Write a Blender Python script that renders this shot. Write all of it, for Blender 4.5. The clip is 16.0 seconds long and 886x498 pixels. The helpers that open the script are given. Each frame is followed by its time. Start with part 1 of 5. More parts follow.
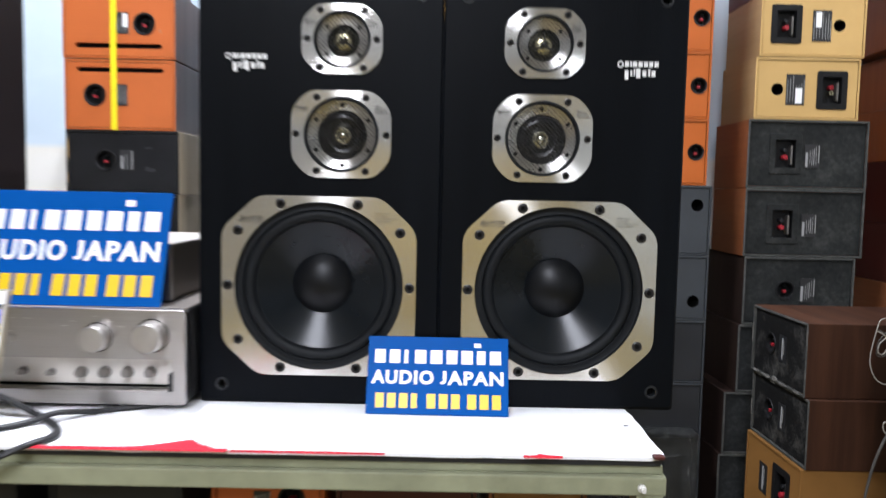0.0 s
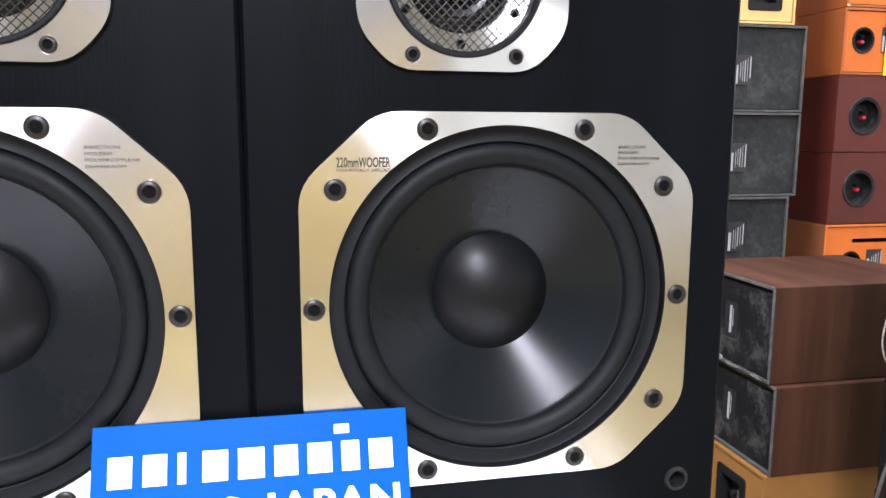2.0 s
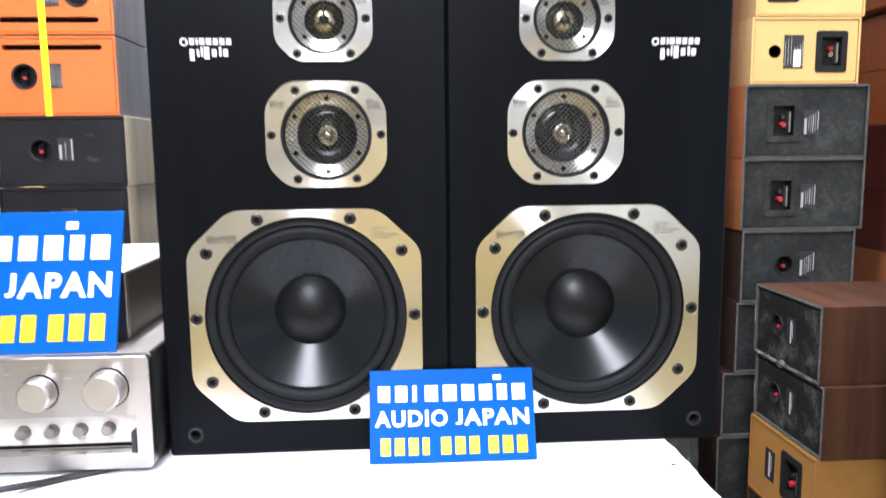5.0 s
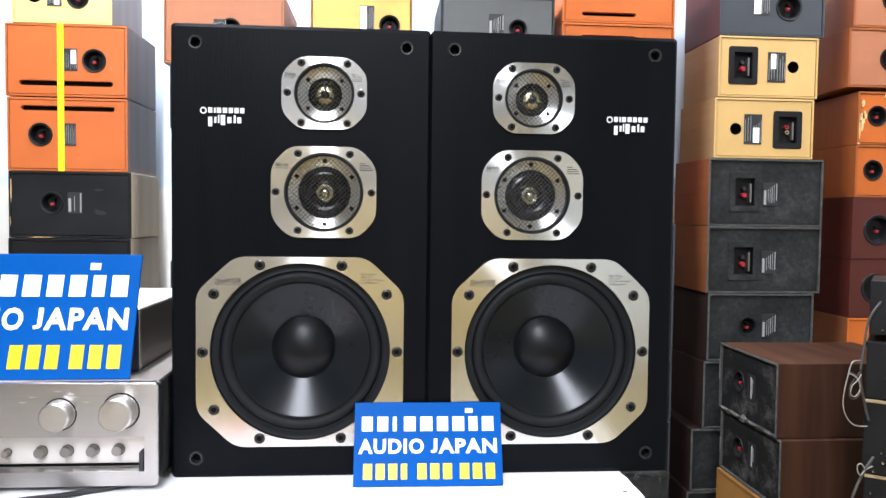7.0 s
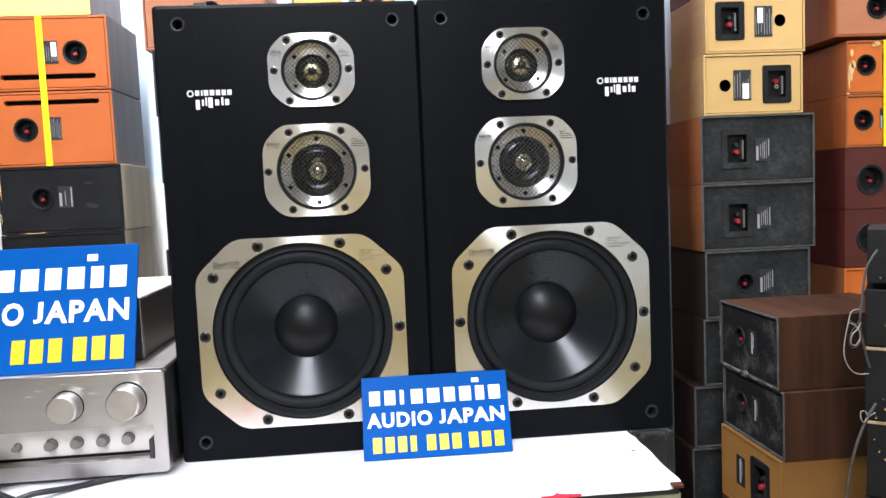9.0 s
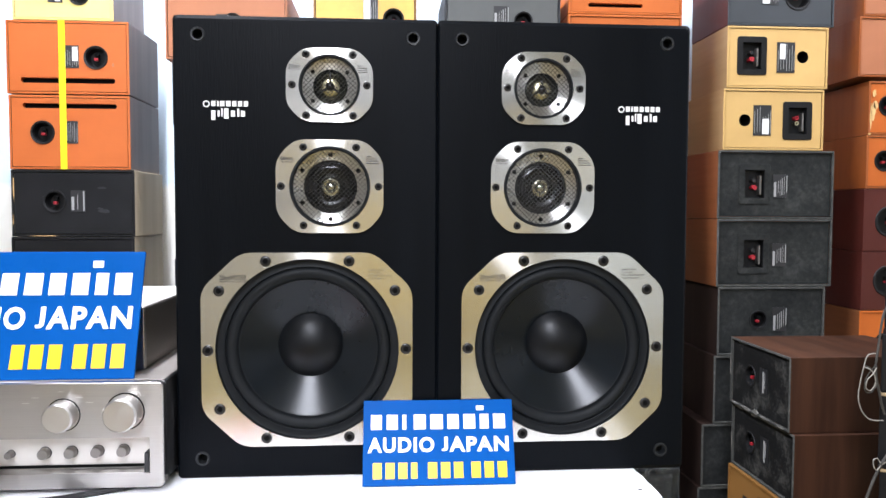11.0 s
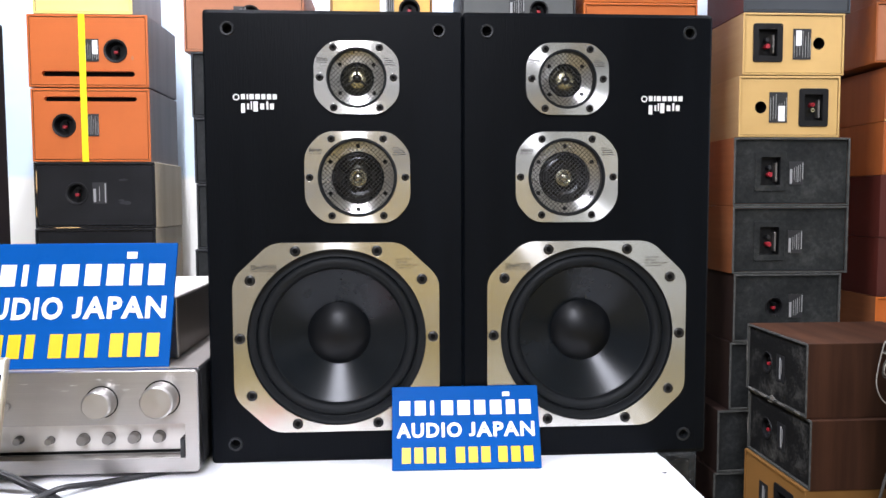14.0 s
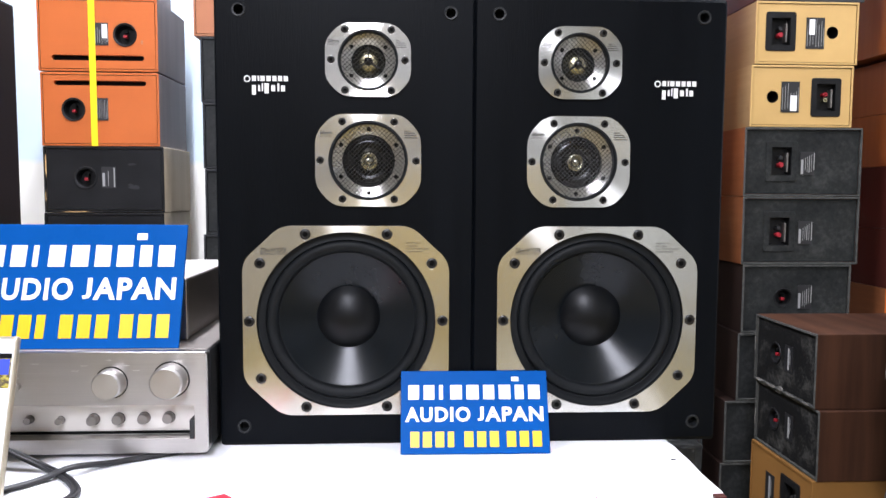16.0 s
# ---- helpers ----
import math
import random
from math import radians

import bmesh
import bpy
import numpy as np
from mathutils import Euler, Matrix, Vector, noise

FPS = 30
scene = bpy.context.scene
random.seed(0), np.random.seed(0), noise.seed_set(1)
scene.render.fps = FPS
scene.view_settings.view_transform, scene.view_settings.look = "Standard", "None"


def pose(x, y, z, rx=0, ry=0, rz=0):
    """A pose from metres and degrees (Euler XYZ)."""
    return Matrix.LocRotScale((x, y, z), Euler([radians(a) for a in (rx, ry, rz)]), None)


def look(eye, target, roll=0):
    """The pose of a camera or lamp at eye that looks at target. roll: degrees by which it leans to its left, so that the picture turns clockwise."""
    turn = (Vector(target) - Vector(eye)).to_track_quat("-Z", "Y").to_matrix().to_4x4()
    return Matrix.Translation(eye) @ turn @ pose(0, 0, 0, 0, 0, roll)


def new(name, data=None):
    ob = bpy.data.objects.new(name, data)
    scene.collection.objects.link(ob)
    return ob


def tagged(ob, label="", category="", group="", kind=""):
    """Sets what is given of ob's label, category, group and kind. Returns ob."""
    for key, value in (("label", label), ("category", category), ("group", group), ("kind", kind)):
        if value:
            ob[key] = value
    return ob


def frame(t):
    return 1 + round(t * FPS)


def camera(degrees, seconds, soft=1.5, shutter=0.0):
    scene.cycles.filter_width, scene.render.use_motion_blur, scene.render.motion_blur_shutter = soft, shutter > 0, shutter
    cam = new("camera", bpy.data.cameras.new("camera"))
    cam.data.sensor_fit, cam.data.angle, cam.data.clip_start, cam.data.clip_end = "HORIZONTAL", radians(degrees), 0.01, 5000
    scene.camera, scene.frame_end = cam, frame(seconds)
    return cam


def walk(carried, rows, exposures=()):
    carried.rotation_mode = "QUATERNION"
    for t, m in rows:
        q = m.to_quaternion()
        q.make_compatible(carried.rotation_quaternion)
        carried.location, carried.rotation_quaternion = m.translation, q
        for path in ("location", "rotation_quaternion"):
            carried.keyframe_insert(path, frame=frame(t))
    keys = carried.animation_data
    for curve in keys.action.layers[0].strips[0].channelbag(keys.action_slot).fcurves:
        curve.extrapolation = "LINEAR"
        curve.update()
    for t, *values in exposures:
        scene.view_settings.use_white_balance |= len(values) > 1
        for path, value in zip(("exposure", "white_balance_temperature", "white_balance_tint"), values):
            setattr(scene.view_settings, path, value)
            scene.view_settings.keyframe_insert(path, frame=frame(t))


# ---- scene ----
cam = camera(61.1, 16.0, shutter=0.5)
PATH = [
    (0, (0.004, -0.970, 1.031), (0.013, 1.024, 0.880), 1.2),
    (0.5, (0.012, -0.726, 1.019), (0.148, 1.257, 0.792), 0.5),
    (1, (0.015, -0.585, 1.01), (0.273, 1.383, 0.762), -0.3),
    (1.5, (0.03, -0.511, 1.014), (0.377, 1.438, 0.728), -0.6),
    (2, (0.025, -0.445, 1.009), (0.439, 1.488, 0.708), 0.2),
    (2.5, (0.019, -0.446, 1.009), (0.424, 1.49, 0.71), 0.8),
    (3, (0.02, -0.448, 1.011), (0.425, 1.488, 0.71), 1.2),
    (3.5, (0.023, -0.463, 1.032), (0.391, 1.48, 0.73), 1.3),
    (4, (-0.007, -0.566, 1.054), (0.211, 1.399, 0.754), -0.8),
    (4.5, (-0.037, -0.697, 1.055), (0.122, 1.273, 0.752), -1.0),
    (5, (-0.053, -0.814, 1.083), (0.071, 1.165, 0.825), -0.6),
    (5.2, (-0.055, -0.845, 1.091), (0.068, 1.14, 0.877), -0.6),
    (7.3, (-0.049, -0.936, 1.072), (0.11, 1.056, 0.985), 0.8),
    (7.5, (-0.046, -0.941, 1.071), (0.111, 1.051, 0.983), 0.5),
    (8, (-0.051, -0.938, 1.07), (0.09, 1.054, 0.959), -0.4),
    (8.5, (-0.047, -0.929, 1.067), (0.087, 1.062, 0.928), -1.6),
    (9, (-0.055, -0.926, 1.069), (0.115, 1.061, 0.917), -2.5),
    (9.2, (-0.055, -0.925, 1.069), (0.113, 1.062, 0.913), -2.5),
    (11.3, (-0.056, -0.908, 1.072), (0.084, 1.085, 0.982), 0.5),
    (11.5, (-0.058, -0.913, 1.077), (0.073, 1.081, 0.989), 0.5),
    (12, (-0.082, -0.922, 1.071), (0.0, 1.074, 0.988), 0.2),
    (12.5, (-0.086, -0.921, 1.072), (-0.04, 1.077, 0.977), -0.2),
    (13, (-0.077, -0.911, 1.073), (-0.018, 1.084, 0.949), -0.1),
    (13.5, (-0.07, -0.914, 1.071), (0.041, 1.078, 0.935), -0.2),
    (14, (-0.078, -0.923, 1.072), (0.045, 1.069, 0.946), -0.2),
    (14.5, (-0.081, -0.918, 1.072), (0.035, 1.075, 0.949), -0.2),
    (15, (-0.083, -0.914, 1.07), (0.033, 1.077, 0.932), -0.3),
    (15.5, (-0.082, -0.921, 1.067), (0.026, 1.07, 0.913), -0.2),
    (16, (-0.083, -0.92, 1.064), (0.024, 1.072, 0.913), 0.3),
]
walk(cam, [(t, look(eye, target, roll)) for t, eye, target, roll in PATH],
     [(0, -0.27, 6500, 11), (0.5, 0, 6500, 12), (1, 0.35, 6500, 16), (1.5, 0.65, 6500, 17), (3.5, 0.9, 6500, 17), (4, 0.97, 6500, 14), (4.5, 0.89, 6500, 13), (5.2, 0.66, 6500, 12), (7.3, 0.25, 6500, 11), (9.2, 0.17, 6500, 11), (11.3, 0.23, 6500, 11), (12.5, 0.02, 6500, 12), (16, 0.02, 6500, 14)])

# ---------------------------------------------------------------- light
world = bpy.data.worlds.new("room_world")
world.use_nodes = True
world.node_tree.nodes["Background"].inputs[0].default_value = (0.8, 0.9, 1.0, 1)
world.node_tree.nodes["Background"].inputs[1].default_value = 0.05
scene.world = world


def tube_lamp(x, y, z, length, along_y, watts, width=0.05):
    """A rectangular area light under the ceiling."""
    data = bpy.data.lights.new("tube_light", "AREA")
    data.shape, data.size, data.size_y = "RECTANGLE", width, length
    data.energy, data.color = watts, (0.955, 1.0, 1.125)
    ob = new("tube_light", data)
    ob.matrix_world = pose(x, y, z, 0, 0, 0 if along_y else 90)
    return ob


# first follows the cones' highlights; other two assumed, added for wall and right stacks
LAMPS = [(-0.40, -2.95, 2.72, 2.7, True, 212, 0.68), (-0.60, 0.48, 2.72, 1.2, True, 80, 0.06), (1.45, 0.25, 2.72, 1.2, True, 46, 0.06)]
for row in LAMPS:
    tube_lamp(*row)


# ---------------------------------------------------------------- materials
def nodes_of(name):
    m = bpy.data.materials.new(name)
    m.use_nodes = True
    t = m.node_tree
    return m, t, t.nodes["Principled BSDF"]


def link(t, a, b):
    t.links.new(a, b)


def noise_node(t, scale, detail=4, rough=0.55, stretch=(1, 1, 1), shift=0.0):
    co = t.nodes.new("ShaderNodeTexCoord")
    mp = t.nodes.new("ShaderNodeMapping")
    mp.inputs["Scale"].default_value = stretch
    mp.inputs["Location"].default_value = (shift, shift * 0.7, shift * 1.3)
    link(t, co.outputs["Object"], mp.inputs["Vector"])
    n = t.nodes.new("ShaderNodeTexNoise")
    n.inputs["Scale"].default_value, n.inputs["Detail"].default_value, n.inputs["Roughness"].default_value = scale, detail, rough
    link(t, mp.outputs["Vector"], n.inputs["Vector"])
    return n


def ramp(t, source, stops):
    r = t.nodes.new("ShaderNodeValToRGB")
    e = r.color_ramp.elements
    e[0].position, e[0].color = stops[0][0], (*stops[0][1], 1)
    e[1].position, e[1].color = stops[-1][0], (*stops[-1][1], 1)
    for p, c in stops[1:-1]:
        k = e.new(p)
        k.color = (*c, 1)
    link(t, source, r.inputs["Fac"])
    return r


def mul(c, k):
    return tuple(min(1.0, v * k) for v in c)


def add_bump(t, b, source, strength, distance=0.001):
    bp = t.nodes.new("ShaderNodeBump")
    bp.inputs["Strength"].default_value, bp.inputs["Distance"].default_value = strength, distance
    link(t, source, bp.inputs["Height"])
    link(t, bp.outputs["Normal"], b.inputs["Normal"])


def rough_range(t, b, source, lo, hi):
    mr = t.nodes.new("ShaderNodeMapRange")
    mr.inputs["From Min"].default_value, mr.inputs["From Max"].default_value = 0.3, 0.7
    mr.inputs["To Min"].default_value, mr.inputs["To Max"].default_value = lo, hi
    link(t, source, mr.inputs["Value"])
    link(t, mr.outputs["Result"], b.inputs["Roughness"])


def paint(name, col, rough=0.5, var=0.12, scale=18, bump=0.15, fine=350, metal=0.0, spec=0.32, stretch=(1, 1, 1), vary=0.0):
    """A plain surface with broad stains, fine grain and uneven gloss."""
    m, t, b = nodes_of(name)
    n = noise_node(t, scale, 5, 0.6, stretch)
    r = ramp(t, n.outputs["Fac"], [(0.3, mul(col, 1 - var)), (0.7, mul(col, 1 + var))])
    out = r.outputs["Color"]
    if vary:
        oi = t.nodes.new("ShaderNodeObjectInfo")
        hs = t.nodes.new("ShaderNodeHueSaturation")
        mr = t.nodes.new("ShaderNodeMapRange")
        mr.inputs["To Min"].default_value, mr.inputs["To Max"].default_value = 1 - vary, 1 + vary
        link(t, oi.outputs["Random"], mr.inputs["Value"])
        link(t, mr.outputs["Result"], hs.inputs["Value"])
        link(t, out, hs.inputs["Color"])
        out = hs.outputs["Color"]
    link(t, out, b.inputs["Base Color"])
    f = noise_node(t, fine, 3, 0.6, stretch, 3.1)
    rough_range(t, b, n.outputs["Fac"], max(0.03, rough - 0.08), min(1, rough + 0.08))
    add_bump(t, b, f.outputs["Fac"], bump)
    b.inputs["Metallic"].default_value = metal
    b.inputs["Specular IOR Level"].default_value = spec
    return m


def wood(name, dark, light, axis=0, rough=0.45, grain=14, spec=0.4, contrast=(0.35, 0.68), also=None):
    """Veneer with the grain running along one axis of the object."""
    m, t, b = nodes_of(name)
    s = [1.0, 1.0, 1.0]
    s[axis] = 0.06
    if also is not None:
        s[also] = 0.06
    n = noise_node(t, grain * 2.2, 6, 0.65, s)
    big = noise_node(t, grain * 0.35, 3, 0.5, s, 5.0)
    mix = t.nodes.new("ShaderNodeMix")
    mix.data_type = "FLOAT"
    mix.inputs["Factor"].default_value = 0.4
    link(t, n.outputs["Fac"], mix.inputs["A"])
    link(t, big.outputs["Fac"], mix.inputs["B"])
    r = ramp(t, mix.outputs["Result"], [(contrast[0], dark), (contrast[1], light)])
    link(t, r.outputs["Color"], b.inputs["Base Color"])
    f = noise_node(t, 160, 3, 0.6, s, 2.0)
    add_bump(t, b, f.outputs["Fac"], 0.12)
    rough_range(t, b, big.outputs["Fac"], rough - 0.07, rough + 0.1)
    b.inputs["Specular IOR Level"].default_value = spec
    return m


def dusty(name, col, dust, amount=0.5, rough=0.7, scale=9, shift=0.0):
    """A dark board with pale dust rubbed over it in patches."""
    m, t, b = nodes_of(name)
    n = noise_node(t, scale, 8, 0.7)
    n2 = noise_node(t, scale * 9, 4, 0.7, (1, 1, 1), 7.0)
    mix = t.nodes.new("ShaderNodeMix")
    mix.data_type = "FLOAT"
    mix.inputs["Factor"].default_value = 0.35
    link(t, n.outputs["Fac"], mix.inputs["A"])
    link(t, n2.outputs["Fac"], mix.inputs["B"])
    half = tuple(c * (1 - amount) + d * amount for c, d in zip(col, dust))
    r = ramp(t, mix.outputs["Result"], [(0.38 + shift, col), (0.50 + shift, tuple(c * 0.65 + d * 0.35 for c, d in zip(col, half))), (0.62 + shift, half)])
    link(t, r.outputs["Color"], b.inputs["Base Color"])
    f = noise_node(t, 420, 3, 0.7, (1, 1, 1), 1.0)
    add_bump(t, b, f.outputs["Fac"], 0.25)
    rough_range(t, b, n.outputs["Fac"], rough - 0.1, rough + 0.15)
    b.inputs["Specular IOR Level"].default_value = 0.18
    return m


def brushed(name, col, rough=0.3, axis=0, aniso=0.0):
    """Brushed metal with fine scratches along one axis."""
    m, t, b = nodes_of(name)
    s = [60.0, 60.0, 60.0]
    s[axis] = 0.7
    n = noise_node(t, 12, 5, 0.7, s)
    big = noise_node(t, 9, 3, 0.5, (1, 1, 1), 4.0)
    r = ramp(t, n.outputs["Fac"], [(0.3, mul(col, 0.94)), (0.7, mul(col, 1.05))])
    link(t, r.outputs["Color"], b.inputs["Base Color"])
    rough_range(t, b, big.outputs["Fac"], rough - 0.03, rough + 0.04)
    add_bump(t, b, n.outputs["Fac"], 0.06, 0.0004)
    b.inputs["Metallic"].default_value = 1.0
    if aniso:
        along = t.nodes.new("ShaderNodeTangent")
        along.direction_type, along.axis = "RADIAL", "Z"
        link(t, along.outputs["Tangent"], b.inputs["Tangent"])
        b.inputs["Anisotropic"].default_value, b.inputs["Anisotropic Rotation"].default_value = aniso, 0.25
    return m


def turned_metal(name, col, rough, aniso, scale, bump):
    """Metal brushed in circles about the object's y axis."""
    m, t, b = nodes_of(name)
    b.inputs["Metallic"].default_value = 1.0
    flat = t.nodes.new("ShaderNodeVectorMath")
    flat.operation = "MULTIPLY"
    flat.inputs[1].default_value = (1, 0, 1)
    link(t, t.nodes.new("ShaderNodeTexCoord").outputs["Object"], flat.inputs[0])
    far = t.nodes.new("ShaderNodeVectorMath")
    far.operation = "LENGTH"
    link(t, flat.outputs["Vector"], far.inputs[0])
    lines = t.nodes.new("ShaderNodeTexNoise")
    lines.noise_dimensions = "1D"
    lines.inputs["Scale"].default_value, lines.inputs["Detail"].default_value, lines.inputs["Roughness"].default_value = scale, 4, 0.7
    link(t, far.outputs["Value"], lines.inputs["W"])
    r = ramp(t, lines.outputs["Fac"], [(0.3, mul(col, 0.95)), (0.7, mul(col, 1.04))])
    link(t, r.outputs["Color"], b.inputs["Base Color"])
    big = noise_node(t, 14, 4, 0.6, (1, 1, 1), 2.0)
    rough_range(t, b, big.outputs["Fac"], rough - 0.02, rough + 0.03)
    around = t.nodes.new("ShaderNodeTangent")
    around.direction_type, around.axis = "RADIAL", "Y"
    link(t, around.outputs["Tangent"], b.inputs["Tangent"])
    b.inputs["Anisotropic"].default_value, b.inputs["Anisotropic Rotation"].default_value = aniso, 0.25
    return m


def plain(name, col, rough=0.4, metal=0.0, spec=0.5, emit=0.0):
    m, t, b = nodes_of(name)
    b.inputs["Base Color"].default_value = (*col, 1)
    b.inputs["Roughness"].default_value, b.inputs["Metallic"].default_value = rough, metal
    b.inputs["Specular IOR Level"].default_value = spec
    if emit:
        b.inputs["Emission Color"].default_value = (*col, 1)
        b.inputs["Emission Strength"].default_value = emit
    return m


def two_tone(name, low, high, z, scale=1.0):
    """Patchy paint with its own tones below the height z. low and high: three tones each."""
    m, t, b = nodes_of(name)
    co = t.nodes.new("ShaderNodeTexCoord")
    sx = t.nodes.new("ShaderNodeSeparateXYZ")
    link(t, co.outputs["Object"], sx.inputs["Vector"])
    mr = t.nodes.new("ShaderNodeMapRange")
    mr.inputs["From Min"].default_value, mr.inputs["From Max"].default_value = z - 0.01, z + 0.01
    link(t, sx.outputs["Z"], mr.inputs["Value"])
    n = noise_node(t, scale, 3, 0.5, (1, 1, 1.6), 2.0)
    lo = ramp(t, n.outputs["Fac"], [(0.40, low[0]), (0.51, low[1]), (0.63, low[2])])
    hi = ramp(t, n.outputs["Fac"], [(0.40, high[0]), (0.49, high[1]), (0.58, high[2])])
    mix = t.nodes.new("ShaderNodeMix")
    mix.data_type = "RGBA"
    link(t, mr.outputs["Result"], mix.inputs["Factor"])
    link(t, lo.outputs["Color"], mix.inputs["A"])
    link(t, hi.outputs["Color"], mix.inputs["B"])
    link(t, mix.outputs["Result"], b.inputs["Base Color"])
    b.inputs["Roughness"].default_value = 0.8
    return m


M = {}
M["side_wall"] = paint("dull_wall_paint", (0.31, 0.29, 0.255), 0.8, 0.1, 2, 0.1, 100)
M["wall"] = two_tone("blue_over_cream_wall_paint", ((0.74, 0.72, 0.66), (0.78, 0.765, 0.71), (0.81, 0.80, 0.755)), ((0.55, 0.66, 0.75), (0.58, 0.69, 0.78), (0.60, 0.71, 0.80)), 1.145, 3.0)
# unseen south wall: patches invented to vary the driver plates' reflections
M["room"] = two_tone("stained_wall_paint", ((0.18, 0.165, 0.14), (0.27, 0.25, 0.21), (0.36, 0.34, 0.30)), ((0.13, 0.13, 0.125), (0.21, 0.21, 0.205), (0.32, 0.32, 0.31)), 1.15, 1.0)
# unseen east wall: pale tones invented as a reflector for the right plates
M["east_wall"] = two_tone("pale_stained_wall_paint", ((0.26, 0.225, 0.13), (0.37, 0.325, 0.20), (0.46, 0.42, 0.31)), ((0.42, 0.43, 0.43), (0.58, 0.59, 0.60), (0.72, 0.73, 0.74)), 0.7, 1.1)
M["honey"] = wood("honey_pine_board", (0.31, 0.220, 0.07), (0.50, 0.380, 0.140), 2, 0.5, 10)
M["ceiling"] = paint("ceiling_paint", (0.80, 0.81, 0.82), 0.85, 0.04, 2, 0.1, 90)
# gold-brown patches invented so that the driver plates reflect gold from below
M["floor"] = two_tone("patchy_floor_glaze", ((0.2, 0.2, 0.2), (0.3, 0.3, 0.3), (0.4, 0.4, 0.4)), ((0.16, 0.125, 0.050), (0.20, 0.158, 0.062), (0.235, 0.19, 0.085)), -5.0, 2.5)
M["black_vinyl"] = paint("black_vinyl", (0.0021, 0.0029, 0.0043), 0.42, 0.4, 7, 0.25, 500, spec=0.072, stretch=(1, 1, 0.08))
M["black_side"] = paint("black_brown_veneer", (0.016, 0.0118, 0.0125), 0.5, 0.3, 9, 0.2, 420, spec=0.15, stretch=(1, 1, 0.1))
M["plate"] = turned_metal("spun_aluminium_plate", (0.68, 0.665, 0.63), 0.19, 1.0, 900, 0.05)
M["amp_face"] = brushed("champagne_aluminium_face", (0.44, 0.42, 0.40), 0.38, 0, 0.75)
M["panel_face"] = paint("bright_satin_panel", (0.66, 0.63, 0.59), 0.36, 0.04, 20, 0.05, 500, metal=0.35)
M["recess_metal"] = brushed("dark_polished_metal", (0.13, 0.125, 0.12), 0.20, 0)
M["knob"] = paint("satin_knob_metal", (0.50, 0.48, 0.46), 0.42, 0.04, 30, 0.05, 500, metal=1.0)
M["small_knob"] = plain("dark_grey_knob", (0.24, 0.225, 0.21), 0.34, 0.8)
M["amp_case"] = paint("black_enamelled_steel", (0.02, 0.02, 0.021), 0.42, 0.2, 30, 0.2, 600)
M["amp_top"] = paint("grey_brown_enamelled_steel", (0.21, 0.185, 0.165), 0.42, 0.12, 14, 0.2, 600, metal=0.3)
M["tuner_top"] = paint("cream_grey_enamelled_steel", (0.55, 0.52, 0.47), 0.4, 0.08, 14, 0.15, 600)
M["cone"] = paint("black_polypropylene_cone", (0.0050, 0.0068, 0.0086), 0.22, 0.1, 40, 0.0, 300, spec=0.22)
ct, cb = M["cone"].node_tree, M["cone"].node_tree.nodes["Principled BSDF"]
flat = ct.nodes.new("ShaderNodeVectorMath")
flat.operation = "MULTIPLY"
flat.inputs[1].default_value = (1, 0, 1)
link(ct, ct.nodes.new("ShaderNodeTexCoord").outputs["Object"], flat.inputs[0])
far = ct.nodes.new("ShaderNodeVectorMath")
far.operation = "LENGTH"
link(ct, flat.outputs["Vector"], far.inputs[0])
rings = ct.nodes.new("ShaderNodeTexNoise")
rings.noise_dimensions = "1D"
rings.inputs["Scale"].default_value, rings.inputs["Detail"].default_value = 420, 3
link(ct, far.outputs["Value"], rings.inputs["W"])
add_bump(ct, cb, rings.outputs["Fac"], 0.015, 0.0005)
for wire_in in [k for k in ct.links if k.to_socket.name == "Roughness"]:
    ct.links.remove(wire_in)
cb.inputs["Roughness"].default_value = 0.22
M["cap"] = paint("black_dust_cap", (0.003, 0.0036, 0.0046), 0.40, 0.1, 40, 0.01, 300, spec=0.22)
M["rubber"] = paint("matt_black_rubber", (0.0050, 0.0062, 0.0074), 0.58, 0.15, 60, 0.15, 700, spec=0.19)
M["socket"] = paint("worn_black_socket_plastic", (0.014, 0.0155, 0.017), 0.42, 0.2, 60, 0.1, 600, spec=0.3)
M["void"] = plain("deep_black", (0.004, 0.004, 0.004), 0.9, 0, 0.1)
M["screw"] = plain("dark_bronze_screw", (0.011, 0.010, 0.009), 0.36, 0.0, 0.4)
M["wire"] = plain("dark_wire", (0.058, 0.058, 0.060), 0.36, 0.8)
M["mid_cone"] = paint("dark_grey_cone", (0.007, 0.007, 0.0075), 0.26, 0.2, 60, 0.05, 500, spec=0.42)
M["silver"] = turned_metal("turned_driver_metal", (0.62, 0.605, 0.57), 0.28, 0.90, 700, 0.05)
M["gold"] = plain("gold_dome_metal", (0.64, 0.59, 0.39), 0.26, 1.0)
M["dome"] = plain("polished_dome_metal", (0.58, 0.565, 0.47), 0.22, 1.0)
M["white_print"] = plain("white_print", (0.85, 0.85, 0.85), 0.4)
M["grey_print"] = plain("grey_print", (0.022, 0.02, 0.018), 0.5)
M["faint_print"] = plain("pale_grey_print", (0.62, 0.61, 0.58), 0.5)
M["blue"] = paint("blue_acrylic_print", (0.003, 0.076, 0.31), 0.32, 0.05, 12, 0.02, 200, spec=0.02)
M["sign_white"] = plain("white_acrylic_print", (0.90, 0.91, 0.92), 0.35)
M["sign_yellow"] = plain("yellow_acrylic_print", (0.78, 0.50, 0.005), 0.35)
M["cloth"] = paint("white_table_sheet", (0.86, 0.86, 0.88), 0.7, 0.03, 7, 0.2, 160)
M["red"] = paint("red_cloth", (0.55, 0.012, 0.03), 0.75, 0.2, 30, 0.4, 500)
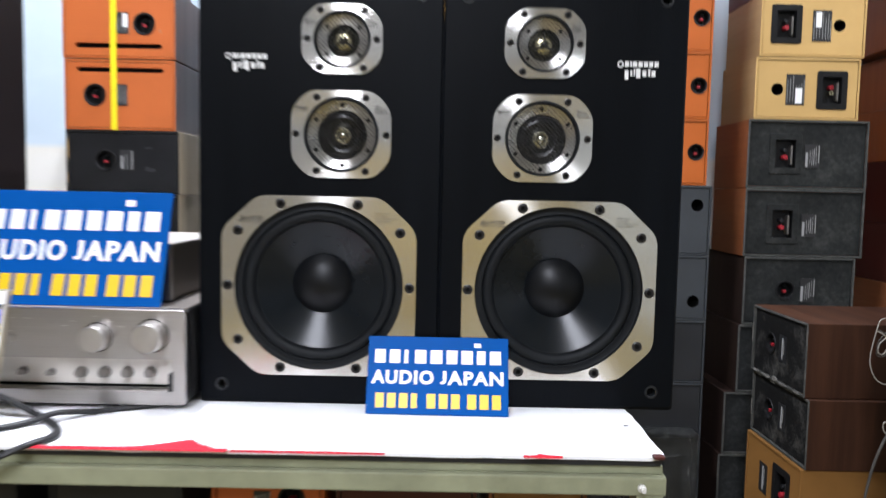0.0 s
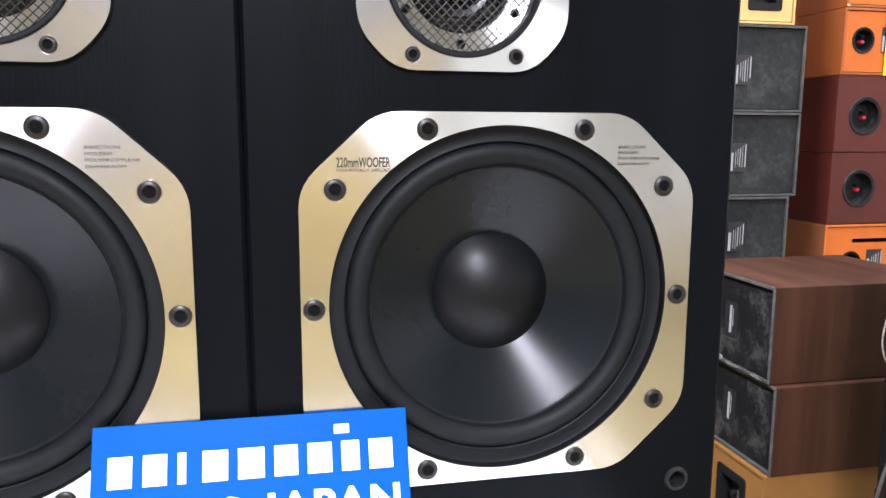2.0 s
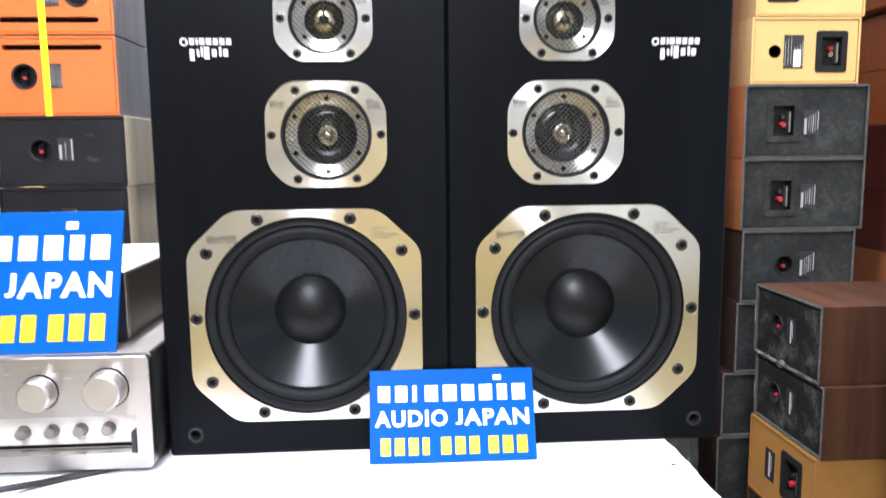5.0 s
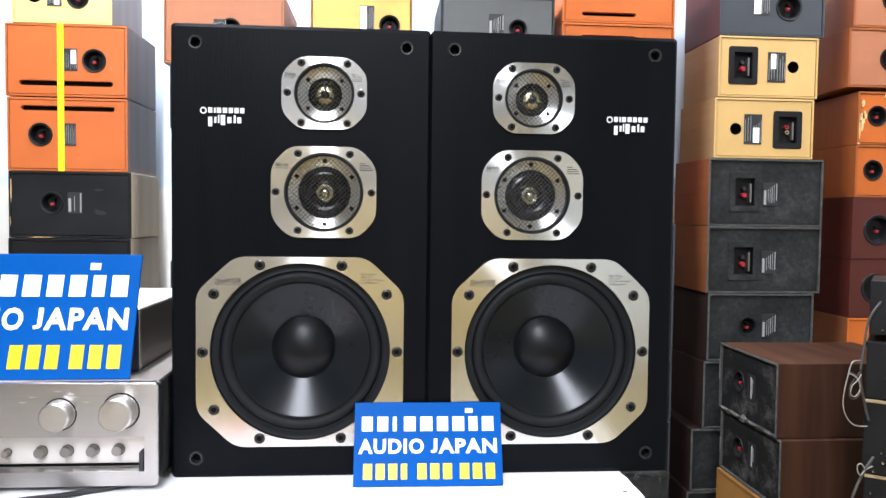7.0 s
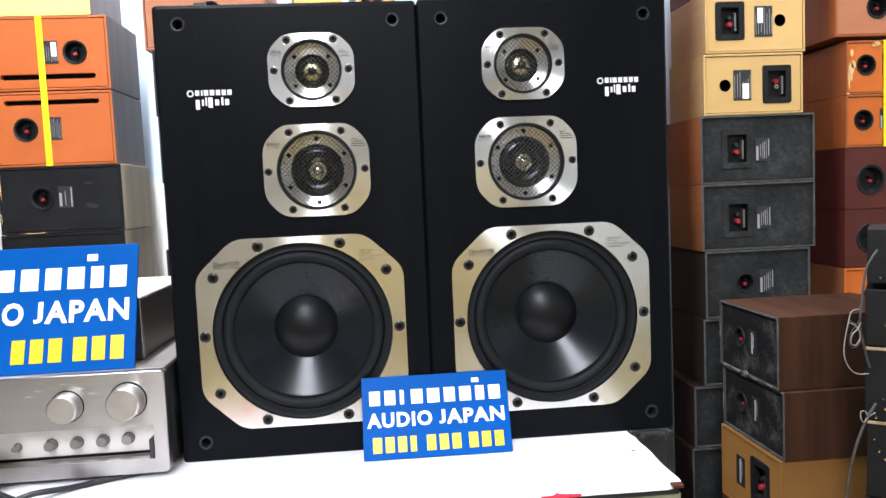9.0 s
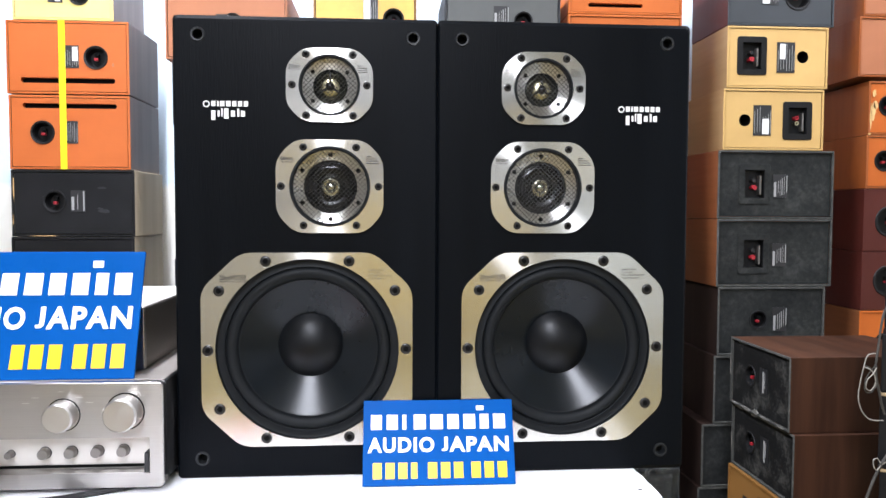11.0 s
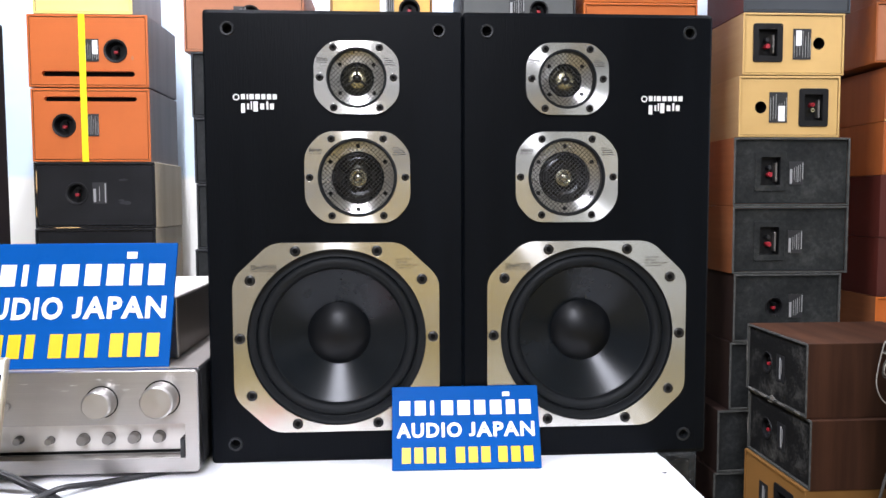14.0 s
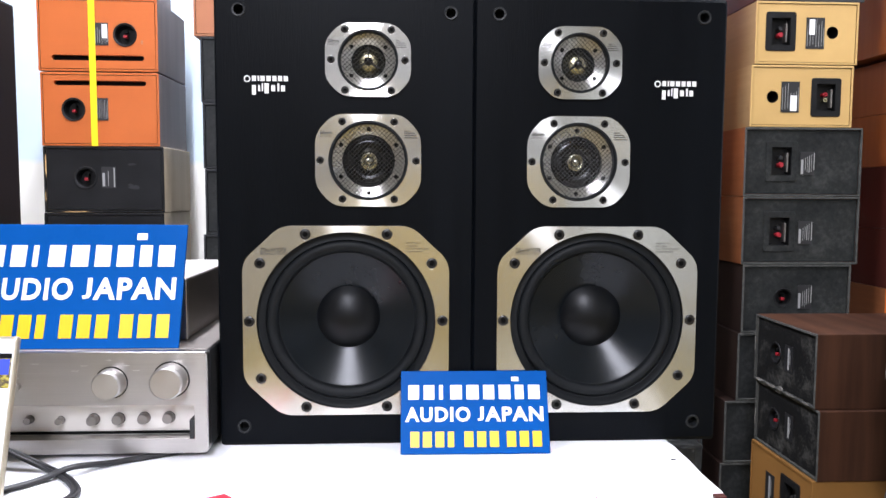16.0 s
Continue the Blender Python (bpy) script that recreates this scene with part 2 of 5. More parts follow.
M["cream_steel"] = paint("cream_green_steel_paint", (0.25, 0.26, 0.17), 0.4, 0.2, 16, 0.15, 220)
M["orange"] = paint("orange_brown_board", (0.46, 0.108, 0.022), 0.55, 0.07, 9, 0.2, 420, vary=0.05)
M["orange_deep"] = paint("deep_orange_board", (0.46, 0.108, 0.016), 0.5, 0.1, 9, 0.2, 420, vary=0.06)
M["pink"] = paint("pinkish_brown_board", (0.35, 0.133, 0.063), 0.55, 0.08, 9, 0.2, 420)
M["yellow"] = paint("pale_yellow_board", (0.54, 0.345, 0.125), 0.55, 0.06, 9, 0.2, 420, vary=0.04)
M["lemon"] = paint("light_yellow_board", (0.74, 0.57, 0.20), 0.55, 0.05, 9, 0.2, 420)
M["ochre"] = paint("ochre_board", (0.235, 0.112, 0.030), 0.5, 0.1, 9, 0.2, 420)
M["maroon"] = paint("maroon_board", (0.066, 0.0125, 0.0085), 0.5, 0.15, 9, 0.2, 420, vary=0.08)
M["black_board"] = paint("black_back_board", (0.008, 0.008, 0.009), 0.50, 0.3, 12, 0.2, 420, spec=0.22)
M["slate"] = paint("slate_grey_board", (0.040, 0.045, 0.050), 0.55, 0.12, 8, 0.15, 420)
M["slate_pale"] = paint("pale_slate_board", (0.085, 0.088, 0.085), 0.55, 0.12, 8, 0.15, 420)
M["amber"] = paint("stained_amber_board", (0.66, 0.37, 0.095), 0.55, 0.22, 7, 0.2, 420)
M["grey_side"] = wood("grey_brown_veneer", (0.135, 0.105, 0.098), (0.195, 0.155, 0.145), 2, 0.5)
M["tan_side"] = wood("olive_tan_veneer", (0.44, 0.36, 0.235), (0.58, 0.485, 0.335), 2, 0.5)
M["tan_wood"] = wood("tan_veneer", (0.27, 0.17, 0.075), (0.37, 0.25, 0.12), 1, 0.5)
M["teak"] = wood("reddish_teak_veneer", (0.165, 0.052, 0.018), (0.26, 0.092, 0.034), 1, 0.45)
M["teak_up"] = wood("orange_teak_veneer", (0.24, 0.062, 0.014), (0.34, 0.10, 0.026), 2, 0.4)
M["walnut"] = wood("walnut_veneer", (0.024, 0.0108, 0.0068), (0.068, 0.0280, 0.0150), 2, 0.48, 12, 0.15, (0.38, 0.64), 0)
M["walnut_dark"] = wood("dark_walnut_veneer", (0.015, 0.0085, 0.007), (0.036, 0.018, 0.013), 2, 0.5)
M["dust_black"] = dusty("dusty_black_board", (0.0085, 0.0095, 0.0095), (0.09, 0.093, 0.086), 0.40, 0.75, 8, 0.03)
M["dust_grey"] = dusty("dusty_grey_board", (0.010, 0.011, 0.0115), (0.075, 0.077, 0.074), 0.5, 0.7, 9, 0.03)
M["dirty_black"] = dusty("dirty_black_board", (0.006, 0.006, 0.006), (0.20, 0.195, 0.175), 0.65, 0.7, 14, 0.12)
M["dark_board"] = paint("dark_grey_board", (0.020, 0.021, 0.023), 0.6, 0.2, 12, 0.2, 420)
M["grey_edge"] = dusty("worn_grey_edge", (0.040, 0.042, 0.039), (0.16, 0.155, 0.14), 0.55, 0.7, 25)
M["black_plastic"] = paint("black_plastic", (0.010, 0.010, 0.0105), 0.45, 0.15, 40, 0.1, 500, spec=0.2)
M["red_plastic"] = plain("red_plastic", (0.30, 0.014, 0.022), 0.4)
M["label_black"] = plain("black_label", (0.013, 0.013, 0.014), 0.5)
M["label_white"] = plain("white_label_print", (0.30, 0.30, 0.295), 0.5)
M["tape"] = plain("yellow_plastic_band", (0.85, 0.68, 0.01), 0.4)
M["cable"] = paint("black_cable_rubber", (0.02, 0.02, 0.021), 0.45, 0.2, 60, 0.1, 500)
M["grey_cable"] = paint("grey_cable_rubber", (0.27, 0.25, 0.22), 0.45, 0.2, 60, 0.1, 500)
M["dark_cable"] = paint("dark_grey_cable_rubber", (0.055, 0.052, 0.047), 0.5, 0.2, 60, 0.1, 500)
M["chip"] = paint("pale_chipped_board", (0.62, 0.40, 0.17), 0.8, 0.25, 90, 0.4, 300)
M["grey_chip"] = dusty("pale_grey_splinters", (0.10, 0.095, 0.085), (0.34, 0.33, 0.30), 0.8, 0.8, 60)
M["phone_shell"] = plain("champagne_phone_metal", (0.62, 0.55, 0.42), 0.3, 0.8)
M["phone_white"] = plain("lit_white_screen", (0.9, 0.92, 0.95), 0.15, 0, 0.5, 0.55)
M["phone_dark"] = plain("dark_screen_bar", (0.01, 0.01, 0.012), 0.1)
M["badge_blue"] = plain("lit_blue_badge", (0.05, 0.08, 0.55), 0.2, 0, 0.5, 0.5)
M["bare_board"] = paint("bare_chipboard", (0.34, 0.25, 0.14), 0.8, 0.2, 60, 0.3, 400)

film, ft, fb = nodes_of("crumpled_clear_film")
crease = noise_node(ft, 46, 6, 0.75, (1.0, 1.0, 0.28))
fold = noise_node(ft, 60, 5, 0.7, (0.25, 1.0, 1.2), 5.0)
both = ft.nodes.new("ShaderNodeMath")
both.operation = "MAXIMUM"
link(ft, crease.outputs["Fac"], both.inputs[0])
link(ft, fold.outputs["Fac"], both.inputs[1])
# the palest stop paints the film's glints along its creases
fr = ramp(ft, both.outputs["Value"], [(0.56, (0.055, 0.058, 0.056)), (0.64, (0.13, 0.135, 0.13)), (0.70, (0.55, 0.56, 0.54))])
link(ft, fr.outputs["Color"], fb.inputs["Base Color"])
fb.inputs["Roughness"].default_value = 0.16
fb.inputs["Specular IOR Level"].default_value = 0.9
fb.inputs["Alpha"].default_value = 0.6
add_bump(ft, fb, both.outputs["Value"], 1.0, 0.03)
M["film"] = film

picture, pt, pb = nodes_of("phone_picture")
pn = noise_node(pt, 130, 5, 0.65, (0.6, 1, 1))
pr = ramp(pt, pn.outputs["Fac"], [(0.35, (0.03, 0.045, 0.012)), (0.45, (0.16, 0.13, 0.06)), (0.54, (0.05, 0.035, 0.03)), (0.62, (0.42, 0.36, 0.05)), (0.7, (0.22, 0.16, 0.20))])
link(pt, pr.outputs["Color"], pb.inputs["Base Color"])
link(pt, pr.outputs["Color"], pb.inputs["Emission Color"])
pb.inputs["Emission Strength"].default_value = 0.6
M["picture"] = picture


# ---------------------------------------------------------------- building tools
def part(name, bm, material, parent=None, label="", at=None, smooth=False):
    """Links a bmesh as one mesh object under a thing or part."""
    me = bpy.data.meshes.new(name)
    bmesh.ops.recalc_face_normals(bm, faces=bm.faces[:])
    bm.to_mesh(me)
    bm.free()
    me.materials.append(M[material])
    if smooth:
        for p in me.polygons:
            p.use_smooth = True
        me.set_sharp_from_angle(angle=radians(35))
    ob = new(name, me)
    if parent is not None:
        ob.parent = parent
    if at is not None:
        ob.matrix_basis = at
    if label:
        ob["label"] = label
    return ob


def share(ob, at, parent):
    """Another object on the same mesh."""
    o = new(ob.name.split(".")[0], ob.data)
    o.parent, o.matrix_basis = parent, at
    if "label" in ob:
        o["label"] = ob["label"]
    return o


def thing(name, m, label, category, group="", kind=""):
    ob = new(name)
    ob.empty_display_size = 0.05
    ob.matrix_basis = m
    return tagged(ob, label, category, group, kind)


def block(x0, x1, y0, y1, z0, z1, bevel=0.0, seg=2):
    bm = bmesh.new()
    bmesh.ops.create_cube(bm, size=1, matrix=Matrix.Translation(((x0 + x1) / 2, (y0 + y1) / 2, (z0 + z1) / 2)) @ Matrix.Diagonal((x1 - x0, y1 - y0, z1 - z0, 1)))
    if bevel:
        bmesh.ops.bevel(bm, geom=bm.edges[:], offset=bevel, segments=seg, profile=0.6, affect="EDGES")
    return bm


def ring_points(r, n, cx=0.0, cz=0.0, turn=0.0):
    return [(cx + r * math.cos(turn + 2 * math.pi * i / n), cz + r * math.sin(turn + 2 * math.pi * i / n)) for i in range(n)]


def round_outline(w, h, cx, cz, r, n=5, x0=0.0, z0=0.0):
    """A rectangle w by h whose corners are cut by cx by cz, the cuts' ends rounded with r."""
    a, b = w / 2, h / 2
    raw = [(a - cx, b), (-a + cx, b), (-a, b - cz), (-a, -b + cz), (-a + cx, -b), (a - cx, -b), (a, -b + cz), (a, b - cz)]
    out = []
    for i, p in enumerate(raw):
        q0, q1 = Vector(raw[i - 1]), Vector(raw[(i + 1) % len(raw)])
        p = Vector(p)
        s = p + (q0 - p).normalized() * min(r, (q0 - p).length * 0.45)
        e = p + (q1 - p).normalized() * min(r, (q1 - p).length * 0.45)
        for k in range(n + 1):
            u = k / n
            v = s * (1 - u) ** 2 + p * 2 * u * (1 - u) + e * u ** 2
            out.append((v.x + x0, v.y + z0))
    return out


def sheet(outline, holes, y0, y1, rim=0.0):
    """A board in the xz plane from y0 (front) to y1, with holes through it. rim: a small chamfer round the front's outside."""
    bm = bmesh.new()
    edges = []
    loops = []

    def loop(points, y):
        vs = [bm.verts.new((x, y, z)) for x, z in points]
        es = [bm.edges.new((vs[i], vs[(i + 1) % len(vs)])) for i in range(len(vs))]
        return vs, es

    front_outline = outline
    if rim:
        c = Vector((sum(p[0] for p in outline) / len(outline), sum(p[1] for p in outline) / len(outline)))
        w = max(p[0] for p in outline) - min(p[0] for p in outline)
        k = 1 - 2 * rim / w
        front_outline = [(c.x + (p[0] - c.x) * k, c.y + (p[1] - c.y) * k) for p in outline]
    for k, (pts, fr) in enumerate([(outline, front_outline)] + [(h, h) for h in holes]):
        vf, ef = loop(fr, y0)
        edges += ef
        loops.append((pts, vf, k == 0))
    bmesh.ops.triangle_fill(bm, use_beauty=True, use_dissolve=False, edges=edges)
    for pts, vf, outer in loops:
        chain = [vf]
        if outer and rim:
            chain.append([bm.verts.new((x, y0 + rim, z)) for x, z in pts])
        chain.append([bm.verts.new((x, y1, z)) for x, z in pts])
        for a, b in zip(chain, chain[1:]):
            for i in range(len(a)):
                j = (i + 1) % len(a)
                bm.faces.new((a[i], a[j], b[j], b[i]))
    return bm


def lathe(profile, n=64, cap=False):
    """Turns (r, y) points about the y axis."""
    bm = bmesh.new()
    rows = []
    for r, y in profile:
        if r < 1e-6:
            rows.append([bm.verts.new((0, y, 0))])
        else:
            rows.append([bm.verts.new((r * math.cos(2 * math.pi * i / n), y, r * math.sin(2 * math.pi * i / n))) for i in range(n)])
    for a, b in zip(rows, rows[1:]):
        for i in range(n):
            j = (i + 1) % n
            if len(a) == 1 and len(b) > 1:
                bm.faces.new((a[0], b[j], b[i]))
            elif len(b) == 1 and len(a) > 1:
                bm.faces.new((a[i], a[j], b[0]))
            elif len(a) > 1:
                bm.faces.new((a[i], a[j], b[j], b[i]))
    return bm


def bars(rects, y0, y1):
    """Thin raised bars: (x0, x1, z0, z1) each."""
    bm = bmesh.new()
    for x0, x1, z0, z1 in rects:
        bmesh.ops.create_cube(bm, size=1, matrix=Matrix.Translation(((x0 + x1) / 2, (y0 + y1) / 2, (z0 + z1) / 2)) @ Matrix.Diagonal((abs(x1 - x0), abs(y1 - y0), abs(z1 - z0), 1)))
    return bm


def lettering(name, words, height, width, material, parent, at, weight=0.0, depth=0.0002, gap=1.0):
    """Raised letters standing in the xz plane, fitted into width by height."""
    cu = bpy.data.curves.new(name, "FONT")
    cu.body, cu.size, cu.extrude, cu.offset = words, 1.0, 0.0, weight
    cu.resolution_u, cu.space_character = 3, gap
    ob = bpy.data.objects.new(name, cu)
    scene.collection.objects.link(ob)
    dg = bpy.context.evaluated_depsgraph_get()
    me = bpy.data.meshes.new_from_object(ob.evaluated_get(dg))
    bpy.data.objects.remove(ob)
    bm = bmesh.new()
    bm.from_mesh(me)
    bpy.data.meshes.remove(me)
    low = min(bm.verts, key=lambda v: v.co.y)
    if low.co.y < -0.08:
        todo, hook = [low], {low}
        while todo:
            for e in todo.pop().link_edges:
                for w in e.verts:
                    if w not in hook:
                        hook.add(w)
                        todo.append(w)
        lo, hi = low.co.y, max(v.co.y for v in hook)
        for v in hook:
            v.co.y = (v.co.y - lo) / (hi - lo) * hi
    xs, ys = [v.co.x for v in bm.verts], [v.co.y for v in bm.verts]
    x0, x1, y0, y1 = min(xs), max(xs), 0.0, max(ys)
    for v in bm.verts:
        v.co = Vector(((v.co.x - x0) / (x1 - x0) * width, -depth, (v.co.y - y0) / (y1 - y0) * height))
    return part(name, bm, material, parent, "", at)


def tube(points, r, n=8, closed=False):
    """A round cable through the points, smoothed."""
    pts = [Vector(p) for p in points]
    fine = []
    for i in range(len(pts) - 1):
        p0, p1, p2, p3 = pts[max(i - 1, 0)], pts[i], pts[i + 1], pts[min(i + 2, len(pts) - 1)]
        for k in range(8):
            u = k / 8
            fine.append(0.5 * ((2 * p1) + (p2 - p0) * u + (2 * p0 - 5 * p1 + 4 * p2 - p3) * u * u + (3 * p1 - p0 - 3 * p2 + p3) * u ** 3))
    fine.append(pts[-1])
    bm = bmesh.new()
    rows = []
    side = Vector((0, 0, 1))
    for i, p in enumerate(fine):
        d = (fine[min(i + 1, len(fine) - 1)] - fine[max(i - 1, 0)]).normalized()
        a = d.cross(side)
        if a.length < 0.05:
            a = d.cross(Vector((1, 0, 0)))
        a.normalize()
        b = d.cross(a)
        rows.append([bm.verts.new(p + a * r * math.cos(2 * math.pi * k / n) + b * r * math.sin(2 * math.pi * k / n)) for k in range(n)])
    for a, b in zip(rows, rows[1:]):
        for k in range(n):
            bm.faces.new((a[k], a[(k + 1) % n], b[(k + 1) % n], b[k]))
    bm.faces.new(rows[0]), bm.faces.new(rows[-1])
    return bm


# ---------------------------------------------------------------- room
WALL_Y, SOUTH = 1.30, -4.6
tagged(part("floor", block(-3, 3, SOUTH, WALL_Y, -0.1, 0), "floor"), "warm beige floor, toned in patches for the plates' reflections", "floor", kind="structure")
tagged(part("ceiling", block(-3, 3, SOUTH, WALL_Y, 2.8, 2.9), "ceiling"), "white painted ceiling", "ceiling", kind="structure")
tagged(part("wall_north", block(-3.1, 3.1, WALL_Y, WALL_Y + 0.12, -0.1, 2.9), "wall"), "wall painted pale blue above a cream white dado", "wall", kind="structure")
DOOR_L, DOOR_R, DOOR_H = 1.15, 2.15, 2.10   # assumed opening behind the camera, cut for an added light
south = sheet([(-3.1, -0.1), (DOOR_L, -0.1), (DOOR_L, DOOR_H), (DOOR_R, DOOR_H), (DOOR_R, -0.1), (3.1, -0.1), (3.1, 2.9), (-3.1, 2.9)], [], SOUTH - 0.12, SOUTH)
tagged(part("wall_south", south, "room"), "unseen wall behind the camera with an assumed door opening", "wall", kind="structure")
# unseen boards, added only to give the driver plates gold reflections
panelling = tagged(new("wood_panelling"), "unseen honey-coloured boards behind the camera, added for gold reflections in the plates", "panelling", kind="structure")
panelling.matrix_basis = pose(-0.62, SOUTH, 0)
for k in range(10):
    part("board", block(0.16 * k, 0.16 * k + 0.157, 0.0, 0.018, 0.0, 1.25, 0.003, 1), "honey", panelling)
# added fill lamp in the assumed opening, to whiten the right-hand plates
door_fill = bpy.data.lights.new("doorway_daylight", "AREA")
door_fill.shape, door_fill.size, door_fill.size_y = "RECTANGLE", DOOR_R - DOOR_L, DOOR_H
door_fill.energy, door_fill.color = 6, (0.92, 1.0, 1.06)
new("doorway_daylight", door_fill).matrix_world = pose((DOOR_L + DOOR_R) / 2, SOUTH - 0.06, DOOR_H / 2, 90)
tagged(part("wall_west", block(-3.12, -3, SOUTH, WALL_Y, -0.1, 2.9), "side_wall"), "plain dull wall", "wall", kind="structure")
tagged(part("wall_east", block(3, 3.12, SOUTH, WALL_Y, -0.1, 2.9), "east_wall"), "unseen pale wall over a warm dado, toned for the plates' reflections", "wall", kind="structure")


def lamp_housing(x, y, along_y, half, ln):
    m = pose(x, y, 2.8, 0, 0, 0 if along_y else 90)
    t = thing("ceiling_lamp", m, "wide white lamp panel on the ceiling" if half > 0.2 else "assumed white tube lamp housing on the ceiling, out of view", "lamp", "ceiling lamps")
    part("housing", block(-half, half, -ln, ln, -0.06, 0, 0.008), "ceiling", t)
    return t


for x, y, z, ln, along, w, wide in LAMPS:
    lamp_housing(x, y, along, wide / 2 + 0.02, ln / 2 + 0.02)

# ---------------------------------------------------------------- table
TZ = 0.75
table = thing("table", pose(-0.50, -0.18, 0), "cream-green painted steel table under a white sheet", "table")
rail = part("front_rail", block(-0.78, 0.755, 0.0, 0.03, TZ - 0.043, TZ - 0.022, 0.002), "cream_steel", table)
part("rail_lip", block(-0.778, 0.753, 0.009, 0.03, TZ - 0.022, TZ - 0.012, 0.001, 1), "cream_steel", rail, "recessed upper lip of the rail")
part("back_rail", block(-0.78, 0.755, 0.60, 0.63, TZ - 0.043, TZ - 0.012, 0.002), "cream_steel", table)
part("side_rail", block(0.725, 0.755, 0.03, 0.60, TZ - 0.043, TZ - 0.012, 0.002), "cream_steel", table)
part("side_rail", block(-0.78, -0.75, 0.03, 0.60, TZ - 0.043, TZ - 0.012, 0.002), "cream_steel", table)
for lx in (-0.78, 0.723):
    for ly in (0.002, 0.598):
        part("leg", block(lx, lx + 0.03, ly, ly + 0.03, 0, TZ - 0.043, 0.002), "cream_steel", table)
part("tabletop", block(-0.79, 0.750, 0.006, 0.64, TZ - 0.012, TZ - 0.004, 0.001), "dark_board", table, "dark board top")
part("lower_shelf", block(-0.75, 0.725, 0.03, 0.60, 0.30, 0.315, 0.001), "dark_board", table)


part("bolt", lathe([(0, -0.010), (0.0026, -0.010), (0.0030, -0.004), (0.0046, -0.003), (0.0046, 0.0)], 16), "faint_print", table, "pale grey bolt head", pose(0.728, 0.0, TZ - 0.034), True)


def edge_sheet(front, right, y_back, x_left, z0, z1):
    """A thin sheet with an uneven front and right edge. front: (x, y) left to right; right: (x, y) front to back."""
    bm = bmesh.new()
    pts = [(x_left, y_back), (x_left, front[0][1])] + front + right + [(right[-1][0], y_back)]
    lo = [bm.verts.new((x, y, z0)) for x, y in pts]
    hi = [bm.verts.new((x, y, z1)) for x, y in pts]
    bm.faces.new(hi), bm.faces.new(lo)
    for i in range(len(pts)):
        j = (i + 1) % len(pts)
        bm.faces.new((lo[i], lo[j], hi[j], hi[i]))
    return bm


rng = random.Random(4)
front = [(-1.2 + i * 0.035, -0.186 + rng.uniform(-0.0018, 0.0018) + 0.006 * (i / 41)) for i in range(42)]
right = [(0.253, -0.174), (0.2545, -0.164), (0.2535, -0.140), (0.2530, -0.111), (0.2545, -0.085), (0.2550, -0.068), (0.2540, -0.045), (0.2550, -0.025), (0.2525, -0.007), (0.254, 0.02), (0.256, 0.45)]
cloth = part("table_sheet", edge_sheet(front, right, 0.45, -1.28, TZ - 0.004, TZ), "cloth")
tagged(cloth, "white sheet covering the table top, with uneven cut edges", "sheet")


for x, y, w in ((0.234, -0.0710, 0.0055),):
    tagged(part("tape_scrap", block(x, x + w, y, y + w * 0.45, TZ, TZ + 0.0008), "black_board"), "tiny dark scrap of tape on the white sheet", "tape", "tape scraps")


tagged(part("cloth_scrap", block(0.238, 0.250, -0.1885, -0.178, TZ, TZ + 0.004, 0.0016), "maroon"), "small brownish scrap at the corner of the sheet", "scrap")


def red_fold(x0, x1, peak, depth, z):
    """A tongue of red cloth folded over the table's front edge."""
    bm = bmesh.new()
    r = random.Random(int(peak * 1000))
    n = 18
    rows = []
    for i in range(n + 1):
        u = i / n
        x = x0 + (x1 - x0) * u
        back = -0.1885 + depth * max(0.2, ((u / peak) ** 3 if u < peak else (1 - u) / (1 - peak) * 0.8)) + r.uniform(-0.001, 0.001)
        rows.append([bm.verts.new((x, -0.1900, z + 0.0006)), bm.verts.new((x, -0.1890, z + 0.0018)), bm.verts.new((x, (back - 0.190) / 2, z + 0.0030)), bm.verts.new((x, back, z + 0.0008))])
    for a, b in zip(rows, rows[1:]):
        for k in range(3):
            bm.faces.new((a[k], a[k + 1], b[k + 1], b[k]))
    return bm


for x0, x1, pk, dp in ((-0.44, -0.218, 0.784, 0.038), (-0.215, -0.05, 0.6, 0.003), (0.098, 0.140, 0.45, 0.013)):
    tagged(part("red_cloth", red_fold(x0, x1, pk, dp, TZ), "red", smooth=True), "crumpled edge of red cloth on the table's front edge", "cloth", "red cloth edges")

# ---------------------------------------------------------------- the two large loudspeakers
W, H, D = 0.3110, 0.5515, 0.27
CZW, CZM, CZT = 0.1556, 0.3517, 0.4715   # heights of the three drivers above the base


def screw(parent, x, z, r, y=0.0):
    p = part("screw", lathe([(r * 0.44, -0.0002), (r * 0.47, -0.0010), (r * 0.56, -0.0016), (r * 0.74, -0.0015), (r * 0.90, -0.0008), (r * 0.98, 0.0006)], 24), "screw", parent, "", pose(x, y, z), True)
    part("hex_socket", lathe([(0.0, -0.0003), (r * 0.52, -0.0004)], 6), "void", p)
    part("countersink", lathe([(r * 0.98, 0.0006), (r * 1.02, -0.0002), (r * 1.05, -0.0002)], 24), "plate", p, "bright countersunk rim")
    return p


def driver_plate(parent, w, h, cx, cz, rr, hole, screws, sr, cz0, x0):
    t = part("driver_plate", sheet(round_outline(w, h, cx, cz, rr), [ring_points(hole, 96)], -0.0035, 0.0), "plate", parent, "spun aluminium driver plate with a circular grain", pose(x0, 0, cz0))
    first = None
    for sx, sz in screws:
        if first is None:
            first = screw(t, sx, sz, sr, -0.0035)
        else:
            o = share(first, pose(sx, -0.0035, sz), t)
            for piece in first.children:
                share(piece, Matrix.Identity(4), o)
    return t


